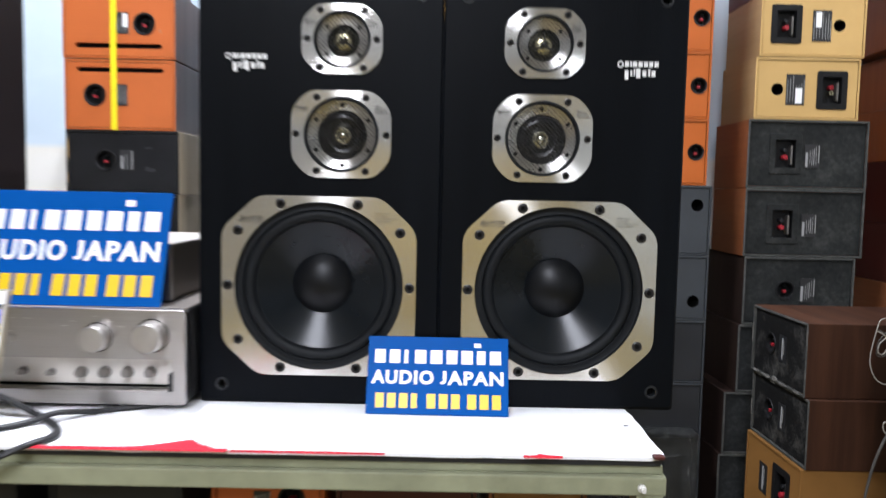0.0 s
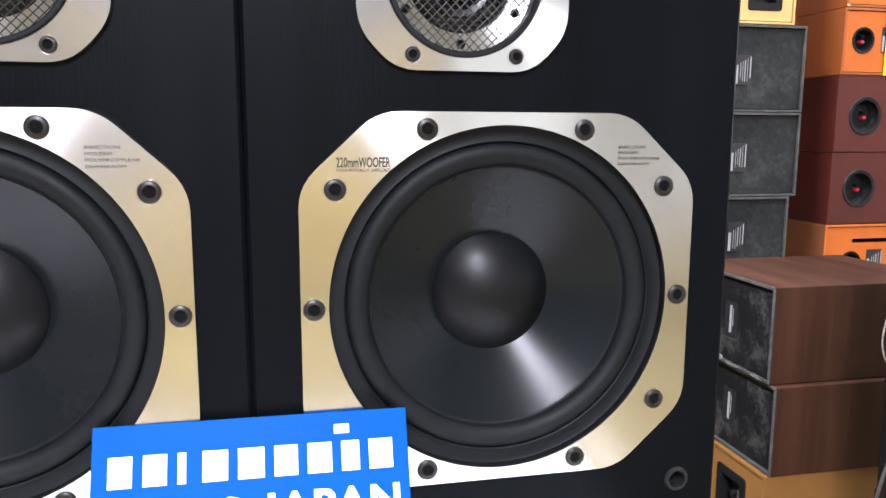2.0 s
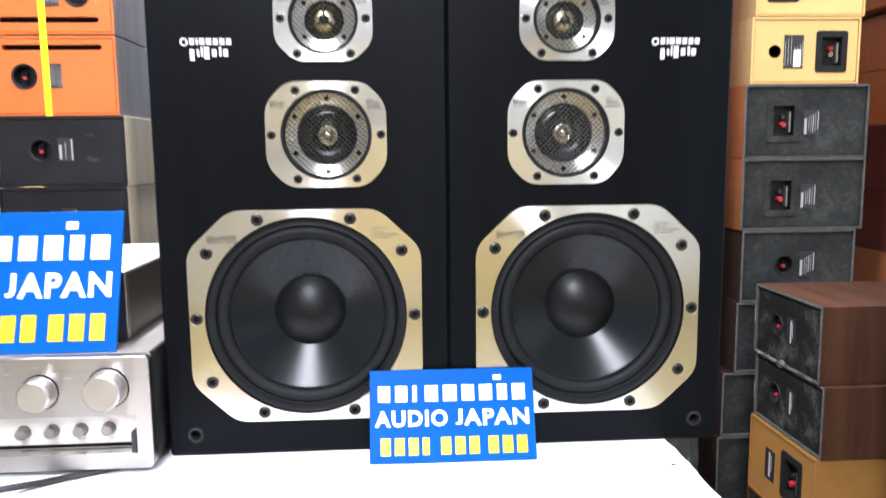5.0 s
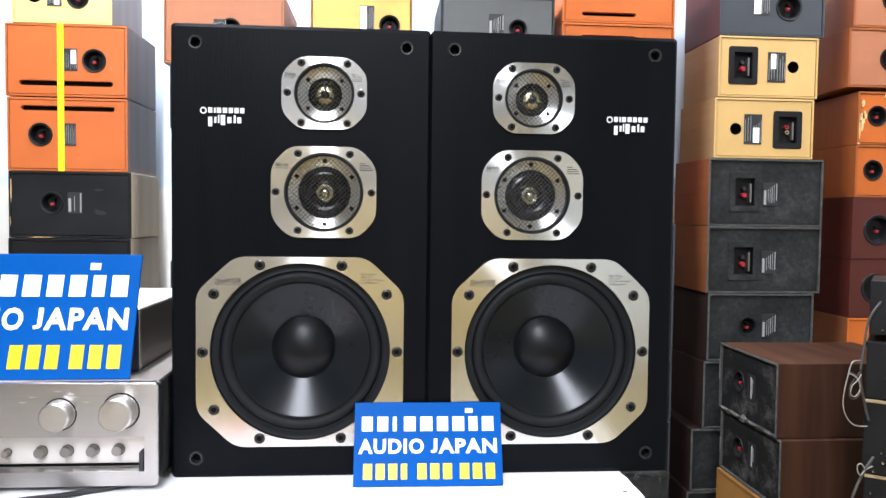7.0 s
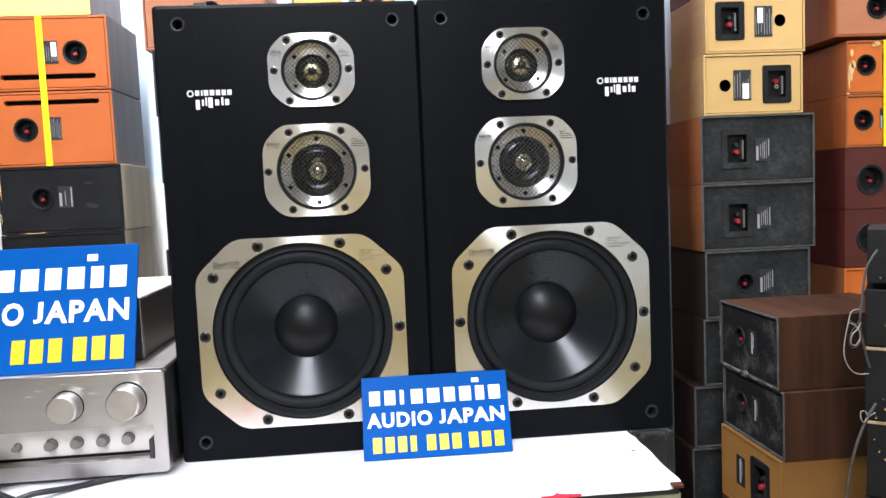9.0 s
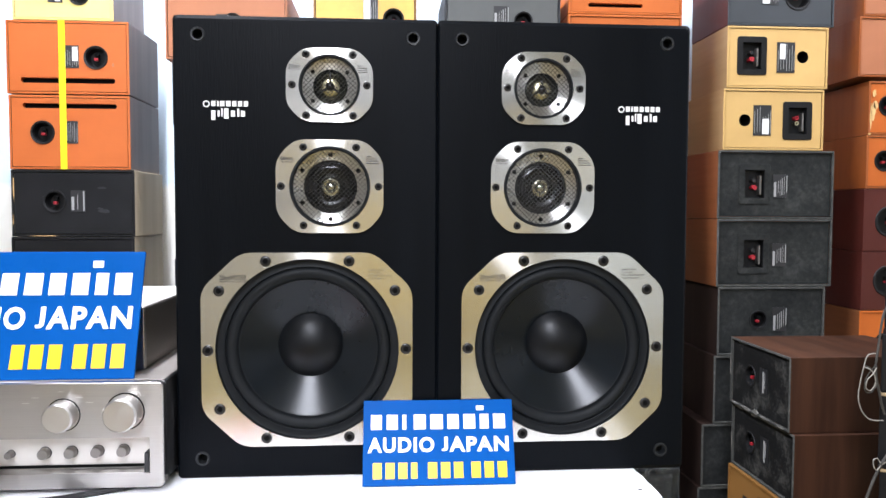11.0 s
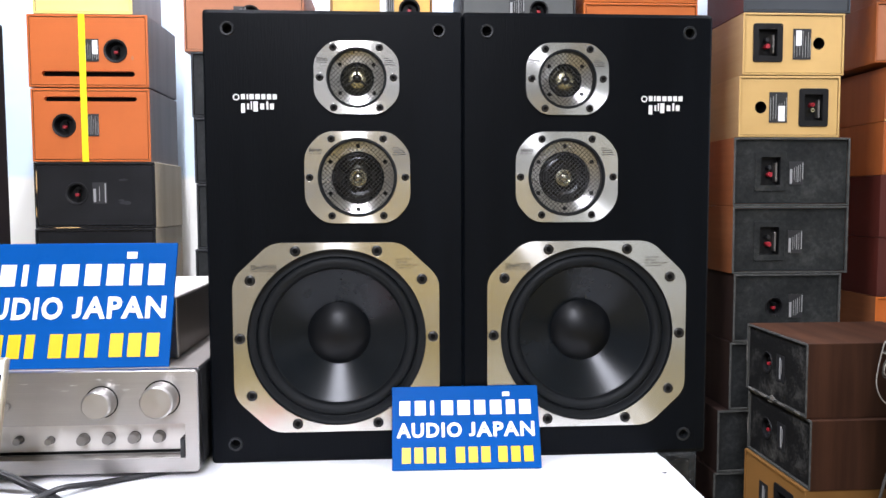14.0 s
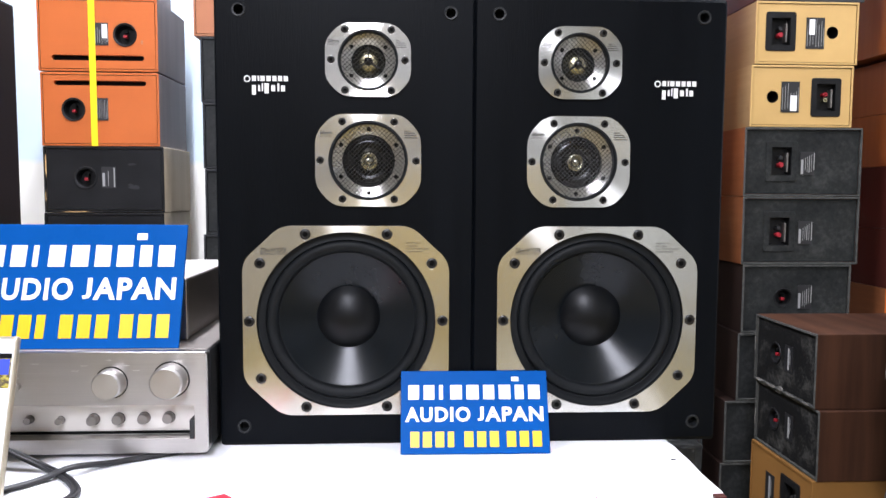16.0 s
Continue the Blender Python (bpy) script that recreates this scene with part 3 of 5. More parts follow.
def mesh_grille(parent, r, pitch, wire, y):
    bm = bmesh.new()
    n = int(r / pitch) + 1
    for k in range(-n, n + 1):
        d = k * pitch
        if abs(d) >= r:
            continue
        half = math.sqrt(r * r - d * d)
        for turn in (45, -45):
            m = Matrix.Rotation(radians(turn), 4, "Y") @ Matrix.Translation((0, y + (0.0003 if turn > 0 else -0.0003), d)) @ Matrix.Diagonal((2 * half, wire, wire, 1))
            bmesh.ops.create_cone(bm, cap_ends=False, segments=6, radius1=0.5, radius2=0.5, depth=1, matrix=m @ Matrix.Rotation(radians(90), 4, "Y"))
    return part("mesh_grille", bm, "wire", parent, "fine diagonal wire mesh", None, True)


def loudspeaker(x_centre, side):
    """side: +1 when the small drivers sit to the right of the middle."""
    t = thing("loudspeaker", pose(x_centre, 0, TZ), "large black three-way loudspeaker with brushed silver driver plates", "loudspeaker", "pair of large loudspeakers")
    sx = 0.027 * side
    pegs = [(-0.12625, 0.0243), (0.12625, 0.0243), (-0.12625, 0.5287), (0.12625, 0.5287)]
    holes = [ring_points(0.1096, 72, 0, CZW), ring_points(0.0482, 56, sx, CZM), ring_points(0.0365, 48, sx, CZT)]
    holes += [ring_points(0.0058, 16, px, pz) for px, pz in pegs]
    part("baffle", sheet(round_outline(W, H, 0.003, 0.003, 0.003, 3, 0, H / 2), holes, 0.0, 0.018, 0.0025), "black_vinyl", t)
    body = block(-W / 2, W / 2, 0.018, D, 0, H, 0.0015, 2)
    cut = [f for f in body.faces if f.normal.y < -0.99 and f.calc_area() > 0.1]
    bmesh.ops.delete(body, geom=cut, context="FACES")
    part("cabinet", body, "black_vinyl", t)
    first = None
    for px, pz in pegs:
        if first is None:
            first = part("grille_socket", lathe([(0.0058, 0.012), (0.0055, 0.001), (0.0060, -0.0016), (0.0078, -0.0018), (0.0088, 0.0)], 24), "socket", t, "", pose(px, 0, pz), True)
            bottom = part("socket_floor", lathe([(0.0057, 0.011), (0.0, 0.011)], 16), "void", first)
        else:
            o = share(first, pose(px, 0, pz), t)
            share(bottom, Matrix.Identity(4), o)
    # woofer
    pl = driver_plate(t, 0.2515, 0.2340, 0.0465, 0.0435, 0.014, 0.1093, [(-0.0495, 0.1066), (0.0495, 0.1066), (0.1045, 0.0713), (0.1177, 0), (0.1045, -0.0707), (0.0495, -0.1066), (-0.0495, -0.1066), (-0.1045, -0.0707), (-0.1180, 0), (-0.1045, 0.0713)], 0.0070, CZW, 0)
    roll = [(0.1096, -0.0028), (0.1090, -0.0026), (0.1088, 0.0030), (0.1080, 0.0036), (0.1010, 0.0040), (0.0999, 0.0034), (0.0991, 0.0040), (0.0986, 0.0058)]
    roll += [(0.0915 + 0.0070 * math.cos(a), 0.0068 - 0.0008 * math.cos(a) - 0.0062 * math.sin(a)) for a in [math.pi * k / 14 for k in range(1, 14)]]
    roll += [(0.0846, 0.0074), (0.0840, 0.0084), (0.0830, 0.0090)]
    part("surround", lathe(roll, 96), "rubber", pl, "black rubber roll surround", smooth=True)
    cone = [(0.0842, 0.0088)] + [(0.0842 - 0.0452 * u, 0.0088 + 0.0225 * u) for u in [k / 10 for k in range(1, 11)]]
    part("cone", lathe(cone, 96), "cone", pl, "black moulded cone", smooth=True)
    ball, rim_a = 0.0563, math.asin(0.0388 / 0.0563)
    dome = [(0.0398, 0.0322), (0.0394, 0.0306)] + [(ball * math.sin(a), 0.0300 - ball * (math.cos(a) - math.cos(rim_a))) for a in [rim_a * (1 - k / 10) for k in range(11)]]
    part("dust_cap", lathe(dome, 64), "cap", pl, "glossy black dust cap", smooth=True)
    lettering("lettering", "220mmWOOFER", 0.0058, 0.0316, "grey_print", pl, pose(-0.1035, -0.0036, 0.0845), 0.014)
    lettering("lettering", "MAGNETICALLY SHIELDED", 0.0018, 0.0316, "grey_print", pl, pose(-0.1035, -0.0036, 0.0818), 0.0)
    for k, (word, wd) in enumerate((("INJECTION", 0.0180), ("MOLDED", 0.0140), ("POLYPROPYLENE", 0.0284), ("DIAPHRAGM", 0.0208))):
        lettering("lettering", word, 0.0018, wd, "grey_print", pl, pose(0.0725, -0.0036, 0.0952 - 0.0035 * k), 0.0)
    # mid driver
    md = driver_plate(t, 0.1275, 0.1110, 0.0220, 0.0235, 0.013, 0.0478, [(-0.0313, 0.0465), (0.0313, 0.0465), (0.0577, 0), (0.0313, -0.0465), (-0.0313, -0.0465), (-0.0577, 0)], 0.0049, CZM, sx)
    part("inner_rim", lathe([(0.0480, -0.0040), (0.0470, -0.0052), (0.0452, -0.0052), (0.0442, -0.0040), (0.0442, 0.006), (0.0475, 0.006)], 64), "rubber", md, "", smooth=True)
    part("driver_face", lathe([(0.0455, 0.0072), (0.0325, 0.0100), (0.0318, 0.0125)], 64), "silver", md, "silver flange behind the mesh", smooth=True)
    part("cone", lathe([(0.0320, 0.0105), (0.0305, 0.0086), (0.0288, 0.0100), (0.0272, 0.0092), (0.0255, 0.0115), (0.0235, 0.0108), (0.0215, 0.0135), (0.0180, 0.0145), (0.0160, 0.0170), (0.0100, 0.021), (0.0, 0.021)], 56), "mid_cone", md, "", pose(0, 0.002, 0), True)
    part("dust_cap", lathe([(0.0125, 0.0200), (0.0118, 0.0150), (0.0104, 0.0120), (0.0088, 0.0112), (0.0074, 0.0124), (0.0064, 0.0112), (0.0044, 0.0090), (0.0022, 0.0080), (0.0, 0.0078)], 40), "dome", md, "shiny metal dome", pose(0, 0.002, 0), True)
    for k in range(6):
        a = radians(30 + 60 * k)
        part("bolt", lathe([(0.0027, 0.006), (0.0027, 0.0042), (0.0018, 0.0036), (0.0, 0.0036)], 12), "void", md, "", pose(0.0388 * math.cos(a), 0.0030, 0.0388 * math.sin(a)), True)
    mesh_grille(md, 0.0452, 0.0039, 0.00072, -0.0022)
    lettering("lettering", "66mm", 0.0052, 0.0150, "grey_print", md, pose(-0.0580, -0.0036, 0.0308), 0.016)
    lettering("lettering", "MID RANGE", 0.0016, 0.0150, "grey_print", md, pose(-0.0588, -0.0036, 0.0280))
    part("small_print", bars([(0.0430, 0.0500, 0.0352, 0.0362), (0.0430, 0.0560, 0.0325, 0.0335), (0.0430, 0.0580, 0.0298, 0.0308), (0.0430, 0.0590, 0.0271, 0.0281)], -0.0037, -0.0035), "grey_print", md)
    # tweeter
    tw = driver_plate(t, 0.1025, 0.0870, 0.0200, 0.0200, 0.011, 0.0362, [(-0.0277, 0.0358), (0.0277, 0.0358), (0.0442, 0), (0.0277, -0.0358), (-0.0277, -0.0358), (-0.0442, 0)], 0.0049, CZT, sx)
    part("inner_rim", lathe([(0.0363, -0.0040), (0.0355, -0.0050), (0.0340, -0.0050), (0.0332, -0.0040), (0.0332, 0.006), (0.0360, 0.006)], 56), "rubber", tw, "", smooth=True)
    part("driver_face", lathe([(0.0342, 0.0066), (0.0210, 0.0096), (0.0204, 0.0120)], 56), "silver", tw, "silver flange behind the mesh", smooth=True)
    part("horn", lathe([(0.0206, 0.0078), (0.0196, 0.0070), (0.0172, 0.0092), (0.0150, 0.0112), (0.0144, 0.0130)], 48), "cone", tw, "", pose(0, 0.0024, 0), True)
    part("dust_cap", lathe([(0.0148, 0.0122), (0.0128, 0.0092), (0.0108, 0.0076), (0.0086, 0.0066), (0.0060, 0.0061), (0.0, 0.0060)], 40), "gold", tw, "gold-toned metal dome", pose(0, 0.0024, 0), True)
    plug = part("phase_plug", lathe([(0.0052, 0.0062), (0.0052, 0.0042), (0.0042, 0.0024), (0.0024, 0.0014), (0.0, 0.0011)], 28), "mid_cone", tw, "black bullet in front of the dome", pose(0, 0.0024, 0), True)
    for a in (90, 210, 330):
        part("spoke", block(0.0046, 0.0172, 0.0046, 0.0060, -0.0012, 0.0012, 0.0004, 1), "mid_cone", plug, "", Matrix.Rotation(radians(-a), 4, "Y"))
    for a in (40, 140, 220, 320):
        a = radians(a)
        part("bolt", lathe([(0.0025, 0.006), (0.0025, 0.0042), (0.0016, 0.0037), (0.0, 0.0037)], 12), "void", tw, "", pose(0.0268 * math.cos(a), 0.0030, 0.0268 * math.sin(a)), True)
    mesh_grille(tw, 0.0340, 0.0039, 0.00072, -0.0022)
    lettering("lettering", "20mm", 0.0046, 0.0132, "grey_print", tw, pose(-0.0478, -0.0036, 0.0196), 0.016)
    lettering("lettering", "TWEETER", 0.0015, 0.0132, "grey_print", tw, pose(-0.0484, -0.0036, 0.0170))
    part("small_print", bars([(0.0330, 0.0385, 0.0225, 0.0233), (0.0330, 0.0440, 0.0200, 0.0208), (0.0330, 0.0450, 0.0175, 0.0183), (0.0330, 0.0455, 0.0150, 0.0158)], -0.0037, -0.0035), "grey_print", tw)
    # maker's mark: plain white shapes
    lx = -0.1215 if side > 0 else 0.0655
    z1 = 0.4515
    mark = []
    x = lx + 0.0102
    for wd in (0.0056, 0.0022, 0.0060, 0.0060, 0.0056, 0.0056, 0.0058):
        mark.append((x, x + wd * 0.86, z1 - 0.0062, z1))
        x += wd + 0.0011
    x = lx + 0.0102
    for wd, lo, hi in ((0.0062, 0.0232, 0.0105), (0.0032, 0.0190, 0.0105), (0.0022, 0.0190, 0.0080), (0.0070, 0.0215, 0.0080), (0.0064, 0.0190, 0.0105), (0.0032, 0.0190, 0.0080), (0.0064, 0.0190, 0.0105)):
        mark.append((x, x + wd * 0.74, z1 - lo + 0.0008, z1 - hi - 0.0006))
        x += wd + 0.0010
    for q in mark:
        part("mark_piece", bars([q], -0.0009, 0.0), "white_print", t, "plain white shape of a maker's mark")
    part("emblem", sheet(ring_points(0.0040, 20), [ring_points(0.0026, 16)], -0.0009, 0.0), "white_print", t, "", pose(lx + 0.0045, 0, z1 - 0.0036))
    return t


loudspeaker(-0.1518, +1)
loudspeaker(0.1595, -1)
black_tower = thing("loudspeaker", pose(-0.77, -0.15, TZ), "black loudspeaker standing side-on at the end of the table", "loudspeaker")
part("cabinet", block(-0.15, 0.15, 0.012, 0.32, 0, 0.568, 0.004), "black_side", black_tower)
part("baffle", block(-0.146, 0.146, 0, 0.012, 0.003, 0.565, 0.003), "black_vinyl", black_tower)


# ---------------------------------------------------------------- blue signs
def shop_sign(m, w, h, label):
    t = thing("shop_sign", m, label, "sign", "blue shop signs")
    part("panel", block(0, w, 0, 0.003, 0, h, 0.0006, 1), "blue", t)
    rows = []

    def spread(u0, u1, v0, v1, widths):
        total = sum(widths) + 0.40 * (len(widths) - 1)
        x = u0
        for wd in widths:
            x1 = x + (u1 - u0) * wd / total
            rows.append((x * w, x1 * w, (1 - v1) * h, (1 - v0) * h))
            x = x1 + (u1 - u0) * 0.40 / total

    spread(0.050, 0.285, 0.175, 0.350, (0.9, 0.9, 0.32))
    spread(0.335, 0.947, 0.175, 0.350, (1.0, 1.05, 0.95, 1.0, 0.75, 1.0))
    rows.append((0.755 * w, 0.805 * w, (1 - 0.130) * h, (1 - 0.075) * h))
    for q in rows:
        part("name_bar", bars([q], -0.0006, 0.0), "sign_white", t, "plain white bar")
    lettering("lettering", "AUDIO", 0.170 * h, 0.440 * w, "sign_white", t, pose(0.030 * w, -0.0003, 0.390 * h), 0.034, gap=1.14)
    lettering("lettering", "JAPAN", 0.170 * h, 0.448 * w, "sign_white", t, pose(0.517 * w, -0.0003, 0.390 * h), 0.034, gap=1.14)
    rows = []
    spread(0.065, 0.357, 0.735, 0.920, (1, 1, 1, 0.7))
    spread(0.426, 0.658, 0.735, 0.920, (1, 1, 1))
    spread(0.711, 0.947, 0.735, 0.920, (1, 1, 1))
    for q in rows:
        part("number_bar", bars([q], -0.0006, 0.0), "sign_yellow", t, "plain yellow bar")
    return t


shop_sign(pose(-0.0855, -0.0425, TZ + 0.001, -22.5, 0, -0.8), 0.1805, 0.0995, "small blue sign with white and yellow print leaning on the loudspeakers")
shop_sign(pose(-0.592, -0.030, 0.8785, -20, 0, 0.5), 0.2440, 0.1530, "blue sign with white and yellow print leaning on the tuner")

# ---------------------------------------------------------------- amplifier and tuner
AX0, AX1, AY, AZ0, AZ1 = -0.592, -0.3105, -0.045, 0.757, 0.8775
amp = thing("amplifier", pose(AX1, AY, AZ0), "champagne silver stereo amplifier with round knobs on the table", "amplifier")
aw, ah = AX1 - AX0, AZ1 - AZ0
flap = [(-aw + 0.012, 0.0168), (-0.0155, 0.0168), (-0.0155, 0.0580), (-aw + 0.012, 0.0580)]
part("faceplate", sheet(round_outline(aw, ah, 0.003, 0.003, 0.003, 3, -aw / 2, ah / 2), [flap], 0.0, 0.014, 0.0012), "amp_face", amp)
part("control_panel", block(-aw + 0.010, -0.0135, 0.0200, 0.0215, 0.0150, 0.0600), "panel_face", amp, "bright satin control panel")
part("recess_floor", block(-aw + 0.010, -0.0135, 0.0140, 0.0200, 0.0140, 0.0166), "recess_metal", amp, "dark polished recess floor")
part("flap_lid", block(-aw + 0.013, -0.0220, -0.0012, 0.0150, 0.0169, 0.0182, 0.0004, 1), "amp_face", amp, "folded-down flap")
part("panel_gap", block(-aw + 0.013, -0.0165, 0.0180, 0.0199, 0.0185, 0.0215), "void", amp)
part("flap_hinge", block(-0.0215, -0.0165, -0.001, 0.0185, 0.0175, 0.0400, 0.0008), "amp_case", amp)
part("recess_roof", block(-aw + 0.010, -0.0135, 0.0140, 0.0200, 0.0582, 0.0600), "amp_case", amp)
box = block(-aw + 0.002, -0.002, 0.0145, 0.27, 0.001, ah - 0.001, 0.002)
bmesh.ops.delete(box, geom=[f for f in box.faces if f.normal.y < -0.99 and f.calc_area() > 0.01], context="FACES")
part("case", box, "amp_case", amp)
part("top_cover", block(-aw + 0.003, -0.003, 0.0145, 0.268, ah - 0.001, ah + 0.0006, 0.0005, 1), "amp_top", amp)
for fx in (-0.03, -aw + 0.03):
    for fy in (0.03, 0.24):
        part("foot", lathe([(0, -0.0035), (0.011, -0.0035), (0.012, 0.002), (0.0, 0.002)], 24), "rubber", amp, "", pose(fx, fy, -0.0035, 90), True)


def knob(parent, x, z, r, length, material, y0=0.0):
    k = part("knob", lathe([(0, -length), (r * 0.9, -length), (r, -length + 0.002), (r, -0.001), (r * 1.06, -0.001), (r * 1.06, 0.0)], 48), material, parent, "", pose(x, y0, z), True)
    part("knob_gap", lathe([(r * 1.06, -0.0006), (r * 1.14, -0.0006), (r * 1.14, 0.001)], 40), "void", k)
    return k


knob(amp, -0.1095, 0.0850, 0.0165, 0.019, "knob")
knob(amp, -0.0415, 0.0880, 0.0188, 0.022, "knob")
for kx, kz, kr in ((-0.1735, 0.0385, 0.0040), (-0.1355, 0.0390, 0.0060), (-0.1060, 0.0397, 0.0060), (-0.0765, 0.0402, 0.0060), (-0.0475, 0.0407, 0.0060)):
    knob(amp, kx - 0.0032, kz - 0.0030, kr * 1.05, 0.0095, "small_knob", 0.0200)
part("power_button", lathe([(0, -0.004), (0.0035, -0.004), (0.004, -0.002), (0.004, 0)], 24), "knob", amp, "", pose(-0.2155, 0, 0.081), True)
knob(amp, -0.2125, 0.0365, 0.0046, 0.0095, "small_knob", 0.0200)
for px0, px1, pz0 in ((-0.1540, -0.1465, 0.0985), (-0.1440, -0.1365, 0.1045), (-0.1150, -0.1090, 0.1110), (-0.0960, -0.0880, 0.1045), (-0.0850, -0.0770, 0.0985), (-0.2400, -0.2120, 0.1070), (-0.2000, -0.1920, 0.1070), (-0.2210, -0.2140, 0.0905)):
    part("small_print", bars([(px0, px1, pz0, pz0 + 0.0006)], -0.0002, 0.0), "faint_print", amp)

tun = thing("tuner", pose(-0.352, 0.022, 0.8785), "grey metal tuner lying on the amplifier behind the sign", "tuner")
part("case", block(-0.255, 0, 0.008, 0.27, 0, 0.0755, 0.002), "amp_top", tun)
part("faceplate", block(-0.256, 0.001, 0, 0.008, 0, 0.0765, 0.0015), "amp_face", tun)
part("top_cover", block(-0.254, -0.001, 0.009, 0.269, 0.0755, 0.0762), "tuner_top", tun, "pale grey top cover")

# phone leaning in front of the amplifier
phone = thing("phone", pose(-0.5650, -0.160, TZ + 0.001, -16, 0, -2), "champagne mobile phone with a lit screen propped upright", "phone")
part("shell", block(0, 0.0765, 0, 0.008, 0, 0.166, 0.003, 3), "phone_shell", phone)
part("glass", block(0.0025, 0.074, -0.0005, 0.001, 0.003, 0.163, 0.0004, 1), "cloth", phone, "white phone front")
scr = part("screen", block(0.0035, 0.073, -0.0008, 0.0, 0.018, 0.148), "phone_white", phone, "lit white page")
part("screen_picture", bars([(0.0035, 0.073, 0.112, 0.143)], -0.0010, -0.0008), "picture", scr, "blurred coloured picture")
part("badge", bars([(0.0615, 0.0715, 0.126, 0.142)], -0.0012, -0.0010), "badge_blue", scr, "small blue badge in the picture")
part("front_camera", lathe([(0, -0.0007), (0.0016, -0.0007), (0.0018, -0.0004)], 16), "phone_dark", phone, "", pose(0.052, 0, 0.1555))
part("status_bar", bars([(0.0035, 0.073, 0.143, 0.148)], -0.0010, -0.0008), "phone_dark", scr)
part("navigation_bar", bars([(0.0035, 0.073, 0.018, 0.026)], -0.0010, -0.0008), "phone_dark", scr)
part("navigation_marks", bars([(0.017, 0.020, 0.0205, 0.0235), (0.0365, 0.0395, 0.0205, 0.0235), (0.056, 0.059, 0.0205, 0.0235)], -0.0012, -0.0010), "white_print", scr)

# cables on the table: flat twin leads
def twin_lead(points, half, r):
    """Two round cores side by side along one path; half: how far each lies from the middle."""
    bm = bmesh.new()
    path = [Vector(p) for p in points]
    for side in (-half, half):
        row = []
        for i, p in enumerate(path):
            d = path[min(i + 1, len(path) - 1)] - path[max(i - 1, 0)]
            row.append(p + Vector((d.y, -d.x, 0)).normalized() * side)
        core = tube(row, r)
        me = bpy.data.meshes.new("core")
        core.to_mesh(me)
        core.free()
        bm.from_mesh(me)
        bpy.data.meshes.remove(me)
    return bm


for pts in (
    [(-0.640, -0.050, 0.790), (-0.585, -0.058, 0.784), (-0.530, -0.068, 0.771), (-0.505, -0.073, 0.763), (-0.480, -0.082, 0.7555), (-0.458, -0.098, 0.754), (-0.434, -0.124, 0.754), (-0.420, -0.147, 0.754), (-0.419, -0.166, 0.754), (-0.426, -0.182, 0.7545), (-0.440, -0.194, 0.750), (-0.462, -0.203, 0.738), (-0.50, -0.210, 0.70), (-0.56, -0.214, 0.60), (-0.60, -0.214, 0.45)],
    [(-0.330, -0.012, 0.7535), (-0.352, -0.030, 0.7535), (-0.378, -0.043, 0.7535), (-0.414, -0.063, 0.7535), (-0.446, -0.094, 0.7600), (-0.468, -0.110, 0.7545), (-0.490, -0.133, 0.7535), (-0.525, -0.160, 0.7535), (-0.58, -0.172, 0.7535), (-0.64, -0.176, 0.7535)],
):
    tagged(part("cable", twin_lead(pts, 0.0025, 0.0027), "cable", smooth=True), "black flat twin cable lying loosely on the table", "cable", "table cables")


